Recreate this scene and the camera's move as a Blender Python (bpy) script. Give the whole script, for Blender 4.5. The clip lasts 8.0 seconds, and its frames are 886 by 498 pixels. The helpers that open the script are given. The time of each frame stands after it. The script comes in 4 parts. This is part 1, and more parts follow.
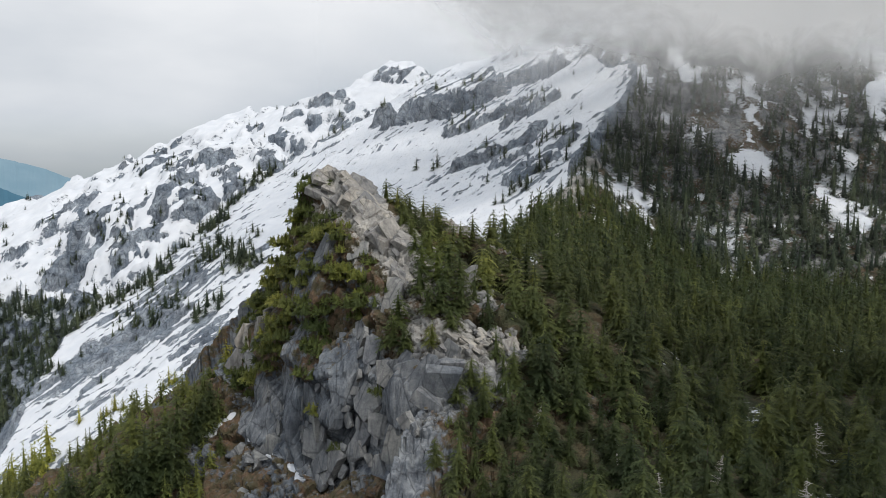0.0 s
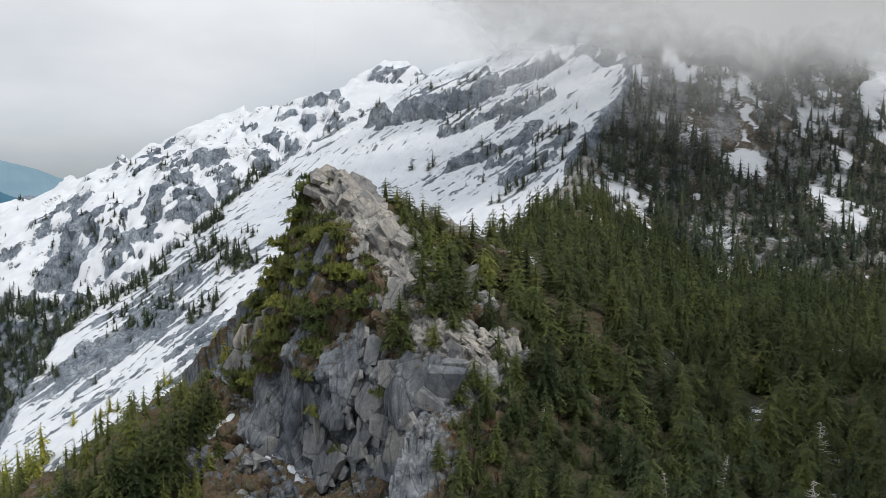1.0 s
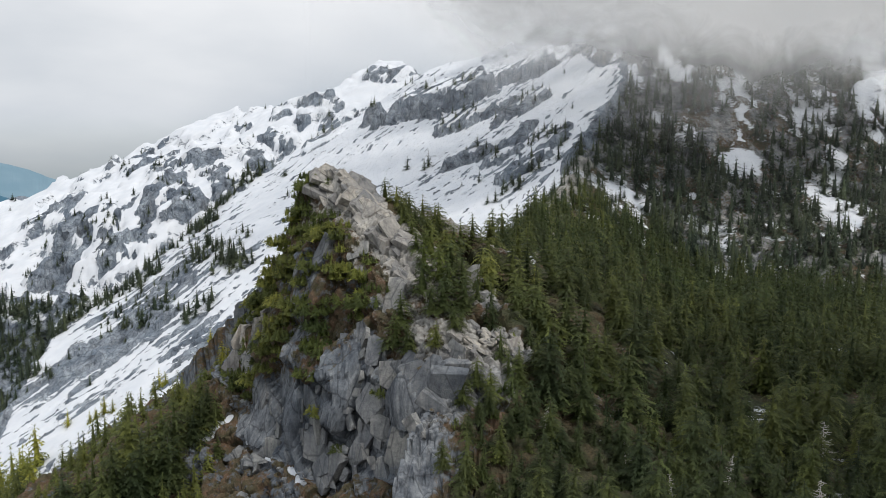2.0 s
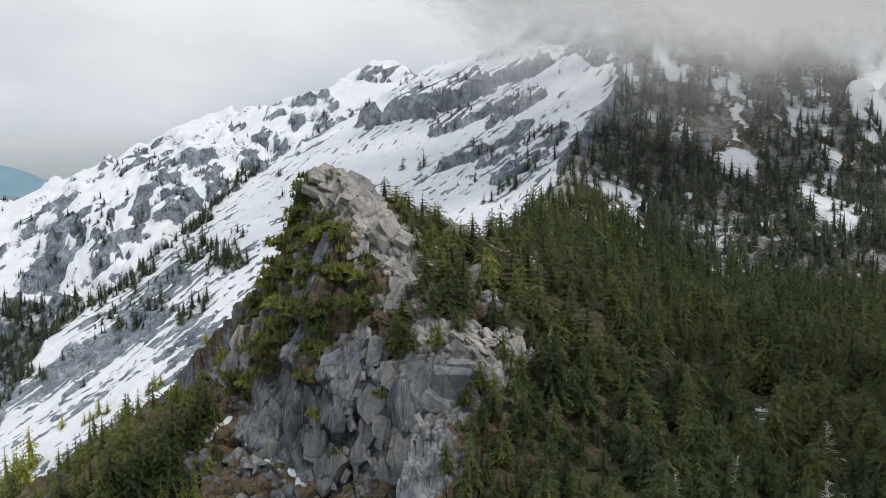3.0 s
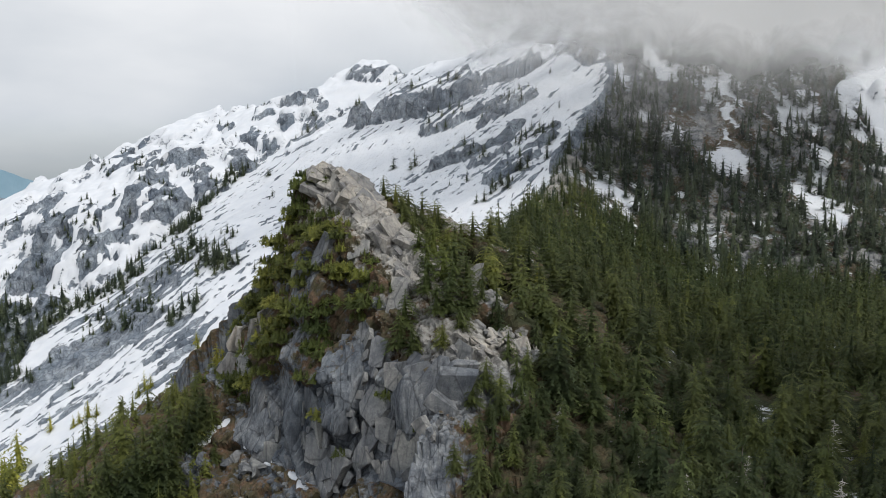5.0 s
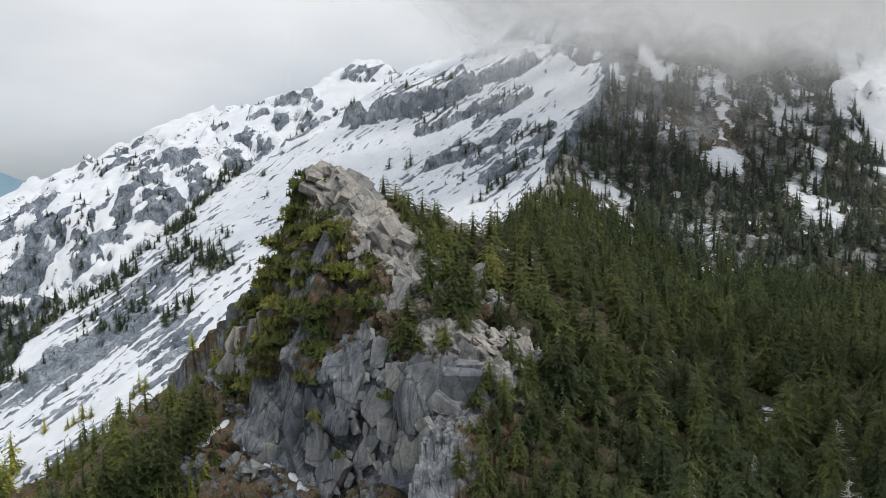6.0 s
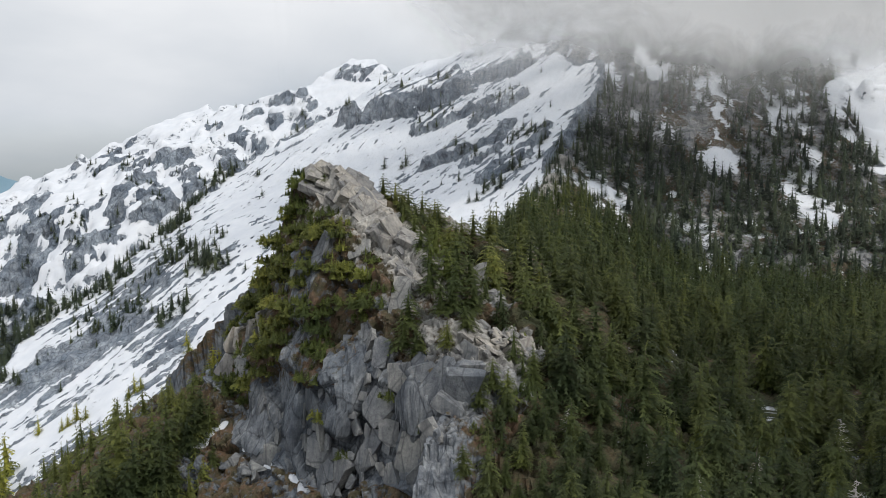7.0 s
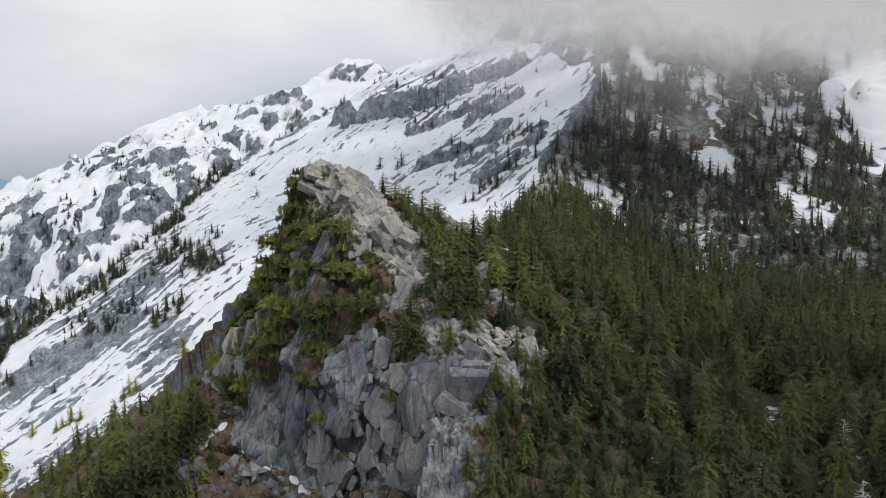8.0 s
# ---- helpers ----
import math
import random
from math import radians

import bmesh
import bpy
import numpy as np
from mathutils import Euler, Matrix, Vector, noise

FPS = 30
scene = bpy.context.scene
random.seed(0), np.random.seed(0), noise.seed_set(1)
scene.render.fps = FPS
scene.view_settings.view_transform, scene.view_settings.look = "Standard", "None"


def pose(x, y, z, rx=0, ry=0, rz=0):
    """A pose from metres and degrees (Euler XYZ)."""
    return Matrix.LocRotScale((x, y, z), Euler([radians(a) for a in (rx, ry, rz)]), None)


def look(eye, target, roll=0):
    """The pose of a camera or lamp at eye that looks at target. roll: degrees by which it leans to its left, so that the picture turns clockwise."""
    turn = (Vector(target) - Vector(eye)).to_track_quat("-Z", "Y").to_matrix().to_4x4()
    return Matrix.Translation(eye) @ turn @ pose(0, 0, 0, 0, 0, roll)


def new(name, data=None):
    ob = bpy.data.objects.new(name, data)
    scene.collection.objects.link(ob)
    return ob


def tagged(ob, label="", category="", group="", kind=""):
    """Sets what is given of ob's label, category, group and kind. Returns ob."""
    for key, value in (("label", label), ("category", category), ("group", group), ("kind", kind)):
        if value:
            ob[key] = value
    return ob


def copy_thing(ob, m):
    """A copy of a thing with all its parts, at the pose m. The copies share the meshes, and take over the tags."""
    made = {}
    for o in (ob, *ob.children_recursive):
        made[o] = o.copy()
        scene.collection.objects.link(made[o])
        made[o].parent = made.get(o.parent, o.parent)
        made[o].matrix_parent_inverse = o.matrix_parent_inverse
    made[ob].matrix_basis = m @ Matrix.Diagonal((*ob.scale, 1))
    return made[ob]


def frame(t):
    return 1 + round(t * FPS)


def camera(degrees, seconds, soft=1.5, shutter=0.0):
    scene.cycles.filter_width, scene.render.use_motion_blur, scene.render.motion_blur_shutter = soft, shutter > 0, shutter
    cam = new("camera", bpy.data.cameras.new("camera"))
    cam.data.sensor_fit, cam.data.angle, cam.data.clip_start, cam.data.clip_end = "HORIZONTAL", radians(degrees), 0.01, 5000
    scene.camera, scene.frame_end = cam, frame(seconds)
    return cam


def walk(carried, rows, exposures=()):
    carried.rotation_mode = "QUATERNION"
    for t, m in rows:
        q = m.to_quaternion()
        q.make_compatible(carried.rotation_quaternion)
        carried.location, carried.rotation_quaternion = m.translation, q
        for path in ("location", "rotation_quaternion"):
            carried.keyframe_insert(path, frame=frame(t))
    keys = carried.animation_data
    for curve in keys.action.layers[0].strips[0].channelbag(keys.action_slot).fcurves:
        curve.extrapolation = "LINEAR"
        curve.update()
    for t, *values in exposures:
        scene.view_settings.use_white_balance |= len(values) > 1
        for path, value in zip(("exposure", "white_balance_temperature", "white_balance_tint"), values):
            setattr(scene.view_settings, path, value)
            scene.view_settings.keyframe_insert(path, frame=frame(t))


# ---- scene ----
# ---------- camera ----------
cam = camera(60.0, 8.0, soft=0.95)
PATH = [
    (0.0, pose(-0.000, 0.000, -0.000, 83.0000, -0.0000, 0.0000)),
    (1.0, pose(-1.251, 0.809, -0.171, 83.0037, 0.0433, -0.4891)),
    (2.0, pose(-2.503, 1.619, -0.341, 83.0072, 0.0784, -0.9779)),
    (3.0, pose(-3.754, 2.428, -0.512, 83.0109, 0.1053, -1.4662)),
    (4.0, pose(-5.005, 3.237, -0.682, 83.0146, 0.1241, -1.9542)),
    (5.0, pose(-6.257, 4.047, -0.853, 83.0185, 0.1346, -2.4418)),
    (6.0, pose(-7.508, 4.856, -1.023, 83.0228, 0.1371, -2.9290)),
    (7.0, pose(-8.760, 5.665, -1.194, 83.0276, 0.1313, -3.4158)),
    (8.0, pose(-10.011, 6.475, -1.364, 83.0329, 0.1175, -3.9023)),
]
walk(cam, PATH, exposures=[(0.0, 0.03, 6380, 12), (8.0, 0.03, 6380, 12)])

# ---------- sky and sun ----------
world = bpy.data.worlds.new("overcast_sky")
scene.world = world
world.use_nodes = True


def build_sky():
    nt = world.node_tree
    nt.nodes.clear()
    N = nt.nodes.new
    L = nt.links.new
    out = N("ShaderNodeOutputWorld")
    bg = N("ShaderNodeBackground")
    sky = N("ShaderNodeTexSky")
    sky.sky_type = 'NISHITA'
    sky.sun_disc = False
    sky.sun_elevation = radians(48)
    sky.sun_rotation = radians(138)
    dim = N("ShaderNodeMix")
    dim.data_type = 'RGBA'
    dim.blend_type = 'MULTIPLY'
    dim.inputs[0].default_value = 1.0
    L(sky.outputs[0], dim.inputs[6])
    dim.inputs[7].default_value = (0.10, 0.10, 0.10, 1)
    co = N("ShaderNodeTexCoord")
    sep = N("ShaderNodeSeparateXYZ")
    L(co.outputs["Generated"], sep.inputs[0])
    # soft cloud masses
    mp = N("ShaderNodeMapping")
    mp.inputs["Scale"].default_value = (1.6, 1.6, 4.5)
    L(co.outputs["Generated"], mp.inputs[0])
    nz = N("ShaderNodeTexNoise")
    nz.inputs["Scale"].default_value = 1.7
    nz.inputs["Detail"].default_value = 5
    nz.inputs["Roughness"].default_value = 0.5
    L(mp.outputs[0], nz.inputs[0])
    tone = N("ShaderNodeValToRGB")
    stops = ((0.0, (0.36, 0.45, 0.51)), (0.05, (0.46, 0.51, 0.555)), (0.13, (0.60, 0.635, 0.66)), (0.23, (0.765, 0.785, 0.79)), (0.6, (0.80, 0.84, 0.87)))
    tone.color_ramp.elements[0].position, tone.color_ramp.elements[0].color = stops[0][0], (*stops[0][1], 1)
    tone.color_ramp.elements[1].position, tone.color_ramp.elements[1].color = stops[-1][0], (*stops[-1][1], 1)
    for at, col in stops[1:-1]:
        tone.color_ramp.elements.new(at).color = (*col, 1)
    wander = N("ShaderNodeMath")
    wander.operation = 'MULTIPLY_ADD'
    wander.inputs[1].default_value = 0.30
    wander.inputs[2].default_value = -0.12
    L(nz.outputs[0], wander.inputs[0])
    level = N("ShaderNodeMath")
    level.operation = 'ADD'
    L(sep.outputs[2], level.inputs[0])
    L(wander.outputs[0], level.inputs[1])
    L(level.outputs[0], tone.inputs[0])
    # the clouds thin out close to the horizon
    low = N("ShaderNodeMapRange")
    low.inputs[1].default_value = -0.03
    low.inputs[2].default_value = 0.05
    low.inputs[3].default_value = 0.55
    low.inputs[4].default_value = 1.0
    L(sep.outputs[2], low.inputs[0])
    mix = N("ShaderNodeMix")
    mix.data_type = 'RGBA'
    L(low.outputs[0], mix.inputs[0])
    L(dim.outputs[2], mix.inputs[6])
    L(tone.outputs[0], mix.inputs[7])
    L(mix.outputs[2], bg.inputs[0])
    bg.inputs[1].default_value = 1.07
    L(bg.outputs[0], out.inputs[0])


build_sky()
sun_data = bpy.data.lights.new("sun", 'SUN')
sun_data.energy = 1.9
sun_data.angle = radians(12)
sun_data.color = (1.0, 0.95, 0.86)
sun = new("sun", sun_data)
# high, from behind the camera and a little to the right
sun.matrix_world = look((45, -50, 84), (0, 0, 0))

# ---------- materials ----------
def material(name):
    mat = bpy.data.materials.new(name)
    mat.use_nodes = True
    nt = mat.node_tree
    bsdf = nt.nodes["Principled BSDF"]
    return mat, nt, nt.nodes.new, nt.links.new, bsdf


def noise_node(N, L, vec, scale, detail=4, rough=0.55, distortion=0.0):
    n = N("ShaderNodeTexNoise")
    n.inputs["Scale"].default_value = scale
    n.inputs["Detail"].default_value = detail
    n.inputs["Roughness"].default_value = rough
    n.inputs["Distortion"].default_value = distortion
    if vec is not None:
        L(vec, n.inputs["Vector"])
    return n.outputs[0]


def ramp_node(N, L, fac, stops):
    r = N("ShaderNodeValToRGB")
    r.color_ramp.elements[0].position, r.color_ramp.elements[0].color = stops[0][0], (*stops[0][1], 1)
    r.color_ramp.elements[1].position, r.color_ramp.elements[1].color = stops[-1][0], (*stops[-1][1], 1)
    for pos, col in stops[1:-1]:
        e = r.color_ramp.elements.new(pos)
        e.color = (*col, 1)
    L(fac, r.inputs[0])
    return r.outputs[0]


def mix_node(N, L, fac, a, b, blend='MIX'):
    m = N("ShaderNodeMix")
    m.data_type, m.blend_type = 'RGBA', blend
    for value, slot in ((fac, 0), (a, 6), (b, 7)):
        if isinstance(value, (int, float)):
            m.inputs[slot].default_value = value
        elif isinstance(value, tuple):
            m.inputs[slot].default_value = (*value, 1)
        else:
            L(value, m.inputs[slot])
    return m.outputs[2]


def math_node(N, L, op, a, b, c=None, clamp=False):
    m = N("ShaderNodeMath")
    m.operation, m.use_clamp = op, clamp
    for i, value in enumerate((a, b, c)):
        if value is None:
            continue
        if isinstance(value, (int, float)):
            m.inputs[i].default_value = value
        else:
            L(value, m.inputs[i])
    return m.outputs[0]


def scaled(N, L, vec, s, turn=(0, 0, 0)):
    m = N("ShaderNodeMapping")
    m.inputs["Scale"].default_value = s
    m.inputs["Rotation"].default_value = [radians(a) for a in turn]
    L(vec, m.inputs[0])
    return m.outputs[0]


def rock_color(N, L, pos):
    """Weathered granite: pale grey with blue-grey faces, dark lichen streaks and joints."""
    big = noise_node(N, L, pos, 0.06, 5)
    mid = noise_node(N, L, scaled(N, L, pos, (1, 1, 0.45), (20, 30, 0)), 0.35, 8, 0.65, 0.6)
    fine = noise_node(N, L, pos, 2.2, 8, 0.7)
    col = ramp_node(N, L, mid, [(0.25, (0.09, 0.095, 0.105)), (0.42, (0.23, 0.235, 0.245)), (0.58, (0.36, 0.36, 0.355)), (0.8, (0.50, 0.49, 0.46))])
    col = mix_node(N, L, ramp_node(N, L, big, [(0.4, (0, 0, 0)), (0.65, (0.7, 0.7, 0.7))]), col, (0.13, 0.15, 0.175))
    col = mix_node(N, L, 0.85, col, ramp_node(N, L, fine, [(0.25, (0.45, 0.45, 0.46)), (0.6, (1.05, 1.04, 1.0))]), 'MULTIPLY')
    wave = N("ShaderNodeTexVoronoi")
    wave.feature = 'DISTANCE_TO_EDGE'
    wave.inputs["Scale"].default_value = 0.28
    L(scaled(N, L, pos, (1.0, 1.0, 0.55), (25, 35, 15)), wave.inputs["Vector"])
    crack = ramp_node(N, L, wave.outputs[0], [(0.0, (0.25, 0.25, 0.26)), (0.045, (1, 1, 1))])
    col = mix_node(N, L, 0.8, col, crack, 'MULTIPLY')
    ledge = noise_node(N, L, scaled(N, L, pos, (0.4, 1.3, 1.0), (15, -20, 35)), 0.17, 10, 0.72, 0.4)
    col = mix_node(N, L, 0.8, col, ramp_node(N, L, ledge, [(0.36, (0.42, 0.44, 0.48)), (0.5, (0.98, 0.98, 0.98)), (0.66, (1.32, 1.30, 1.27))]), 'MULTIPLY')
    return col, fine, mid


def make_ground_material():
    mat, nt, N, L, bsdf = material("mountain_ground")
    geo = N("ShaderNodeNewGeometry")
    pos = geo.outputs["Position"]
    a_snow = N("ShaderNodeAttribute")
    a_snow.attribute_name = "snow"
    a_heath = N("ShaderNodeAttribute")
    a_heath.attribute_name = "heath"
    rock, fine, mid = rock_color(N, L, pos)
    a_pale = N("ShaderNodeAttribute")
    a_pale.attribute_name = "pale"
    rock = mix_node(N, L, math_node(N, L, 'MULTIPLY', a_pale.outputs["Fac"], 1.0, clamp=True), rock, mix_node(N, L, 0.4, mix_node(N, L, 1.0, rock, (1.25, 1.2, 1.12), 'MULTIPLY'), (0.34, 0.325, 0.295)))
    # rock of the far slopes: distance haze painted in as a bluer tone
    haze_tint = math_node(N, L, 'MULTIPLY', a_pale.outputs["Fac"], -1.0, clamp=True)
    broad = noise_node(N, L, scaled(N, L, pos, (1, 1, 0.7)), 0.07, 6, 0.68, 0.4)
    cool = mix_node(N, L, 1.0, rock, (0.80, 0.95, 1.15), 'MULTIPLY')
    cool = mix_node(N, L, 0.9, cool, ramp_node(N, L, broad, [(0.32, (0.40, 0.42, 0.45)), (0.5, (0.95, 0.97, 1.0)), (0.68, (1.6, 1.58, 1.5))]), 'MULTIPLY')
    rock = mix_node(N, L, haze_tint, rock, cool)
    # dark water-stained cliff with pale streaks
    a_damp = N("ShaderNodeAttribute")
    a_damp.attribute_name = "damp"
    run = noise_node(N, L, scaled(N, L, pos, (1.0, 1.0, 0.16)), 0.7, 7, 0.65, 0.5)
    dark = mix_node(N, L, 0.2, mix_node(N, L, 1.0, rock, (0.70, 0.75, 0.82), 'MULTIPLY'), (0.10, 0.115, 0.135))
    dark = mix_node(N, L, 0.8, dark, ramp_node(N, L, run, [(0.34, (0.4, 0.42, 0.46)), (0.5, (0.95, 0.95, 0.95)), (0.68, (1.45, 1.43, 1.38))]), 'MULTIPLY')
    rock = mix_node(N, L, a_damp.outputs["Fac"], rock, dark)
    # low heath and dead grass
    hn = noise_node(N, L, pos, 0.5, 6, 0.65)
    hf = noise_node(N, L, pos, 3.0, 5, 0.7)
    heath = ramp_node(N, L, hn, [(0.3, (0.06, 0.058, 0.03)), (0.47, (0.09, 0.075, 0.045)), (0.62, (0.145, 0.092, 0.058)), (0.8, (0.165, 0.125, 0.088))])
    heath = mix_node(N, L, 0.8, heath, ramp_node(N, L, hf, [(0.3, (0.35, 0.35, 0.35)), (0.65, (1.1, 1.1, 1.1))]), 'MULTIPLY')
    moss = math_node(N, L, 'MULTIPLY_ADD', a_heath.outputs["Fac"], 4.0, -2.6, clamp=True)
    heath = mix_node(N, L, moss, heath, ramp_node(N, L, hf, [(0.3, (0.012, 0.017, 0.008)), (0.7, (0.055, 0.06, 0.028))]))
    edge_noise = noise_node(N, L, pos, 0.9, 5, 0.6)
    hm = math_node(N, L, 'ADD', a_heath.outputs["Fac"], math_node(N, L, 'MULTIPLY_ADD', edge_noise, 1.2, -0.6))
    hm = ramp_node(N, L, hm, [(0.42, (0, 0, 0)), (0.58, (1, 1, 1))])
    base = mix_node(N, L, hm, rock, heath)
    # snow
    sn = noise_node(N, L, pos, 0.12, 4)
    snow = ramp_node(N, L, sn, [(0.3, (0.60, 0.63, 0.675)), (0.7, (0.695, 0.715, 0.745))])
    dirt = noise_node(N, L, scaled(N, L, pos, (0.5, 1.6, 1), (0, 0, 35)), 0.35, 6, 0.7)
    snow = mix_node(N, L, ramp_node(N, L, dirt, [(0.56, (0, 0, 0)), (0.75, (0.45, 0.45, 0.45))]), snow, (0.52, 0.52, 0.52))
    streak = noise_node(N, L, scaled(N, L, pos, (0.35, 1.5, 1.0), (0, 0, -35)), 0.55, 5, 0.65)
    sm = math_node(N, L, 'ADD', a_snow.outputs["Fac"], math_node(N, L, 'MULTIPLY_ADD', streak, 0.7, -0.35))
    sm = ramp_node(N, L, sm, [(0.46, (0, 0, 0)), (0.53, (1, 1, 1))])
    col = mix_node(N, L, sm, base, snow)
    L(col, bsdf.inputs["Base Color"])
    bsdf.inputs["Roughness"].default_value = 0.85
    bsdf.inputs["Specular IOR Level"].default_value = 0.25
    bump = N("ShaderNodeBump")
    bump.inputs["Strength"].default_value = 0.7
    bump.inputs["Distance"].default_value = 0.5
    hgt = math_node(N, L, 'ADD', math_node(N, L, 'MULTIPLY', fine, 0.5), math_node(N, L, 'MULTIPLY', mid, 1.2))
    hgt = math_node(N, L, 'MULTIPLY', hgt, math_node(N, L, 'MULTIPLY_ADD', sm, -0.85, 1.0))
    L(hgt, bump.inputs["Height"])
    L(bump.outputs[0], bsdf.inputs["Normal"])
    return mat


def make_rock_material(name, warm, share):
    """Jointed granite: each piece a tone of its own, with water stains running down and lichen."""
    mat, nt, N, L, bsdf = material(name)
    info = N("ShaderNodeObjectInfo")
    geo = N("ShaderNodeNewGeometry")
    pos = geo.outputs["Position"]
    rock, fine, mid = rock_color(N, L, pos)
    rock = mix_node(N, L, share, rock, warm)
    stain = noise_node(N, L, scaled(N, L, pos, (1.0, 1.0, 0.16)), 0.7, 7, 0.65, 0.5)
    rock = mix_node(N, L, 0.75, rock, ramp_node(N, L, stain, [(0.34, (0.38, 0.39, 0.42)), (0.5, (0.95, 0.95, 0.95)), (0.68, (1.3, 1.27, 1.2))]), 'MULTIPLY')
    lichen = noise_node(N, L, pos, 1.3, 8, 0.72, 0.3)
    rock = mix_node(N, L, ramp_node(N, L, lichen, [(0.58, (0, 0, 0)), (0.66, (0.5, 0.5, 0.5))]), rock, (0.055, 0.06, 0.055))
    own = ramp_node(N, L, info.outputs["Random"], [(0.0, (0.62, 0.65, 0.70)), (0.5, (0.95, 0.95, 0.95)), (1.0, (1.2, 1.16, 1.08))])
    rock = mix_node(N, L, 1.0, rock, own, 'MULTIPLY')
    L(rock, bsdf.inputs["Base Color"])
    bsdf.inputs["Roughness"].default_value = 0.85
    bump = N("ShaderNodeBump")
    bump.inputs["Strength"].default_value = 0.8
    bump.inputs["Distance"].default_value = 0.25
    L(math_node(N, L, 'ADD', fine, math_node(N, L, 'MULTIPLY', lichen, 0.8)), bump.inputs["Height"])
    L(bump.outputs[0], bsdf.inputs["Normal"])
    return mat


def make_needles(name, dark, light, mixed=0.65):
    """Needle foliage: each spray a tone of its own, each tree a tint of its own."""
    mat, nt, N, L, bsdf = material(name)
    geo = N("ShaderNodeNewGeometry")
    info = N("ShaderNodeObjectInfo")
    spray = ramp_node(N, L, geo.outputs["Random Per Island"], [(0.0, dark), (0.6, tuple((a + b) / 2 for a, b in zip(dark, light))), (1.0, light)])
    stand = noise_node(N, L, geo.outputs["Position"], 0.045, 3)
    tint = ramp_node(N, L, stand, [(0.35, (0.62, 0.72, 0.66)), (0.65, (1.14, 1.1, 0.92))])
    col = mix_node(N, L, 1.0, spray, tint, 'MULTIPLY')
    single = noise_node(N, L, scaled(N, L, geo.outputs["Position"], (1, 1, 0.25)), 0.16, 2)
    col = mix_node(N, L, 0.85, col, ramp_node(N, L, single, [(0.36, (0.55, 0.6, 0.62)), (0.52, (1.0, 1.0, 1.0)), (0.66, (1.4, 1.36, 1.15))]), 'MULTIPLY')
    own = ramp_node(N, L, info.outputs["Random"], [(0.0, (0.5, 0.6, 0.65)), (0.5, (0.95, 1.0, 1.0)), (1.0, (1.35, 1.3, 1.0))])
    col = mix_node(N, L, mixed, col, own, 'MULTIPLY')
    L(col, bsdf.inputs["Base Color"])
    bsdf.inputs["Roughness"].default_value = 0.7
    bsdf.inputs["Specular IOR Level"].default_value = 0.25
    out = [n for n in nt.nodes if n.type == 'OUTPUT_MATERIAL'][0]
    glow = N("ShaderNodeBsdfTranslucent")
    L(col, glow.inputs[0])
    both = N("ShaderNodeMixShader")
    both.inputs[0].default_value = 0.35
    L(bsdf.outputs[0], both.inputs[1])
    L(glow.outputs[0], both.inputs[2])
    L(both.outputs[0], out.inputs[0])
    return mat


def make_bark(name, dark, light):
    mat, nt, N, L, bsdf = material(name)
    geo = N("ShaderNodeNewGeometry")
    n = noise_node(N, L, scaled(N, L, geo.outputs["Position"], (6, 6, 1.2)), 1.5, 6, 0.65)
    L(ramp_node(N, L, n, [(0.3, dark), (0.7, light)]), bsdf.inputs["Base Color"])
    bsdf.inputs["Roughness"].default_value = 0.9
    return mat


def make_cloud():
    """Drifting cloud: thin white vapour, denser higher up, torn along its lower edge."""
    mat, nt, N, L, bsdf = material("cloud_vapour")
    out = [n for n in nt.nodes if n.type == 'OUTPUT_MATERIAL'][0]
    nt.nodes.remove(bsdf)
    geo = N("ShaderNodeNewGeometry")
    pos = geo.outputs["Position"]
    dens = N("ShaderNodeAttribute")
    dens.attribute_name = "vapour"
    big = noise_node(N, L, scaled(N, L, pos, (1, 1, 1.5)), 0.011, 5, 0.55, 0.6)
    small = noise_node(N, L, scaled(N, L, pos, (1, 1, 1.2)), 0.05, 6, 0.6, 0.8)
    d = math_node(N, L, 'ADD', dens.outputs["Fac"], math_node(N, L, 'MULTIPLY_ADD', big, 0.9, -0.45))
    d = math_node(N, L, 'ADD', d, math_node(N, L, 'MULTIPLY_ADD', small, 0.36, -0.18))
    ramp = ramp_node(N, L, d, [(0.0, (0.01, 0.01, 0.01)), (0.32, (0.09, 0.09, 0.09)), (0.58, (0.33, 0.33, 0.33)), (0.82, (0.92, 0.92, 0.92))])
    trans = N("ShaderNodeBsdfTransparent")
    diff = N("ShaderNodeBsdfDiffuse")
    diff.inputs[0].default_value = (0.93, 0.93, 0.93, 1)
    tl = N("ShaderNodeBsdfTranslucent")
    tl.inputs[0].default_value = (0.93, 0.93, 0.93, 1)
    body = N("ShaderNodeMixShader")
    body.inputs[0].default_value = 0.5
    L(diff.outputs[0], body.inputs[1])
    L(tl.outputs[0], body.inputs[2])
    mix = N("ShaderNodeMixShader")
    L(ramp, mix.inputs[0])
    L(trans.outputs[0], mix.inputs[1])
    L(body.outputs[0], mix.inputs[2])
    L(mix.outputs[0], out.inputs[0])
    return mat


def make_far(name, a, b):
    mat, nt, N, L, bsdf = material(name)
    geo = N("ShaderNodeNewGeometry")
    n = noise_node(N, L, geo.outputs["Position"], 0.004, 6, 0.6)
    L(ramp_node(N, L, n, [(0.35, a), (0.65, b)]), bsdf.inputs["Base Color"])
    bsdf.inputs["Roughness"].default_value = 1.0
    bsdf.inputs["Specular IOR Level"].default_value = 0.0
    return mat


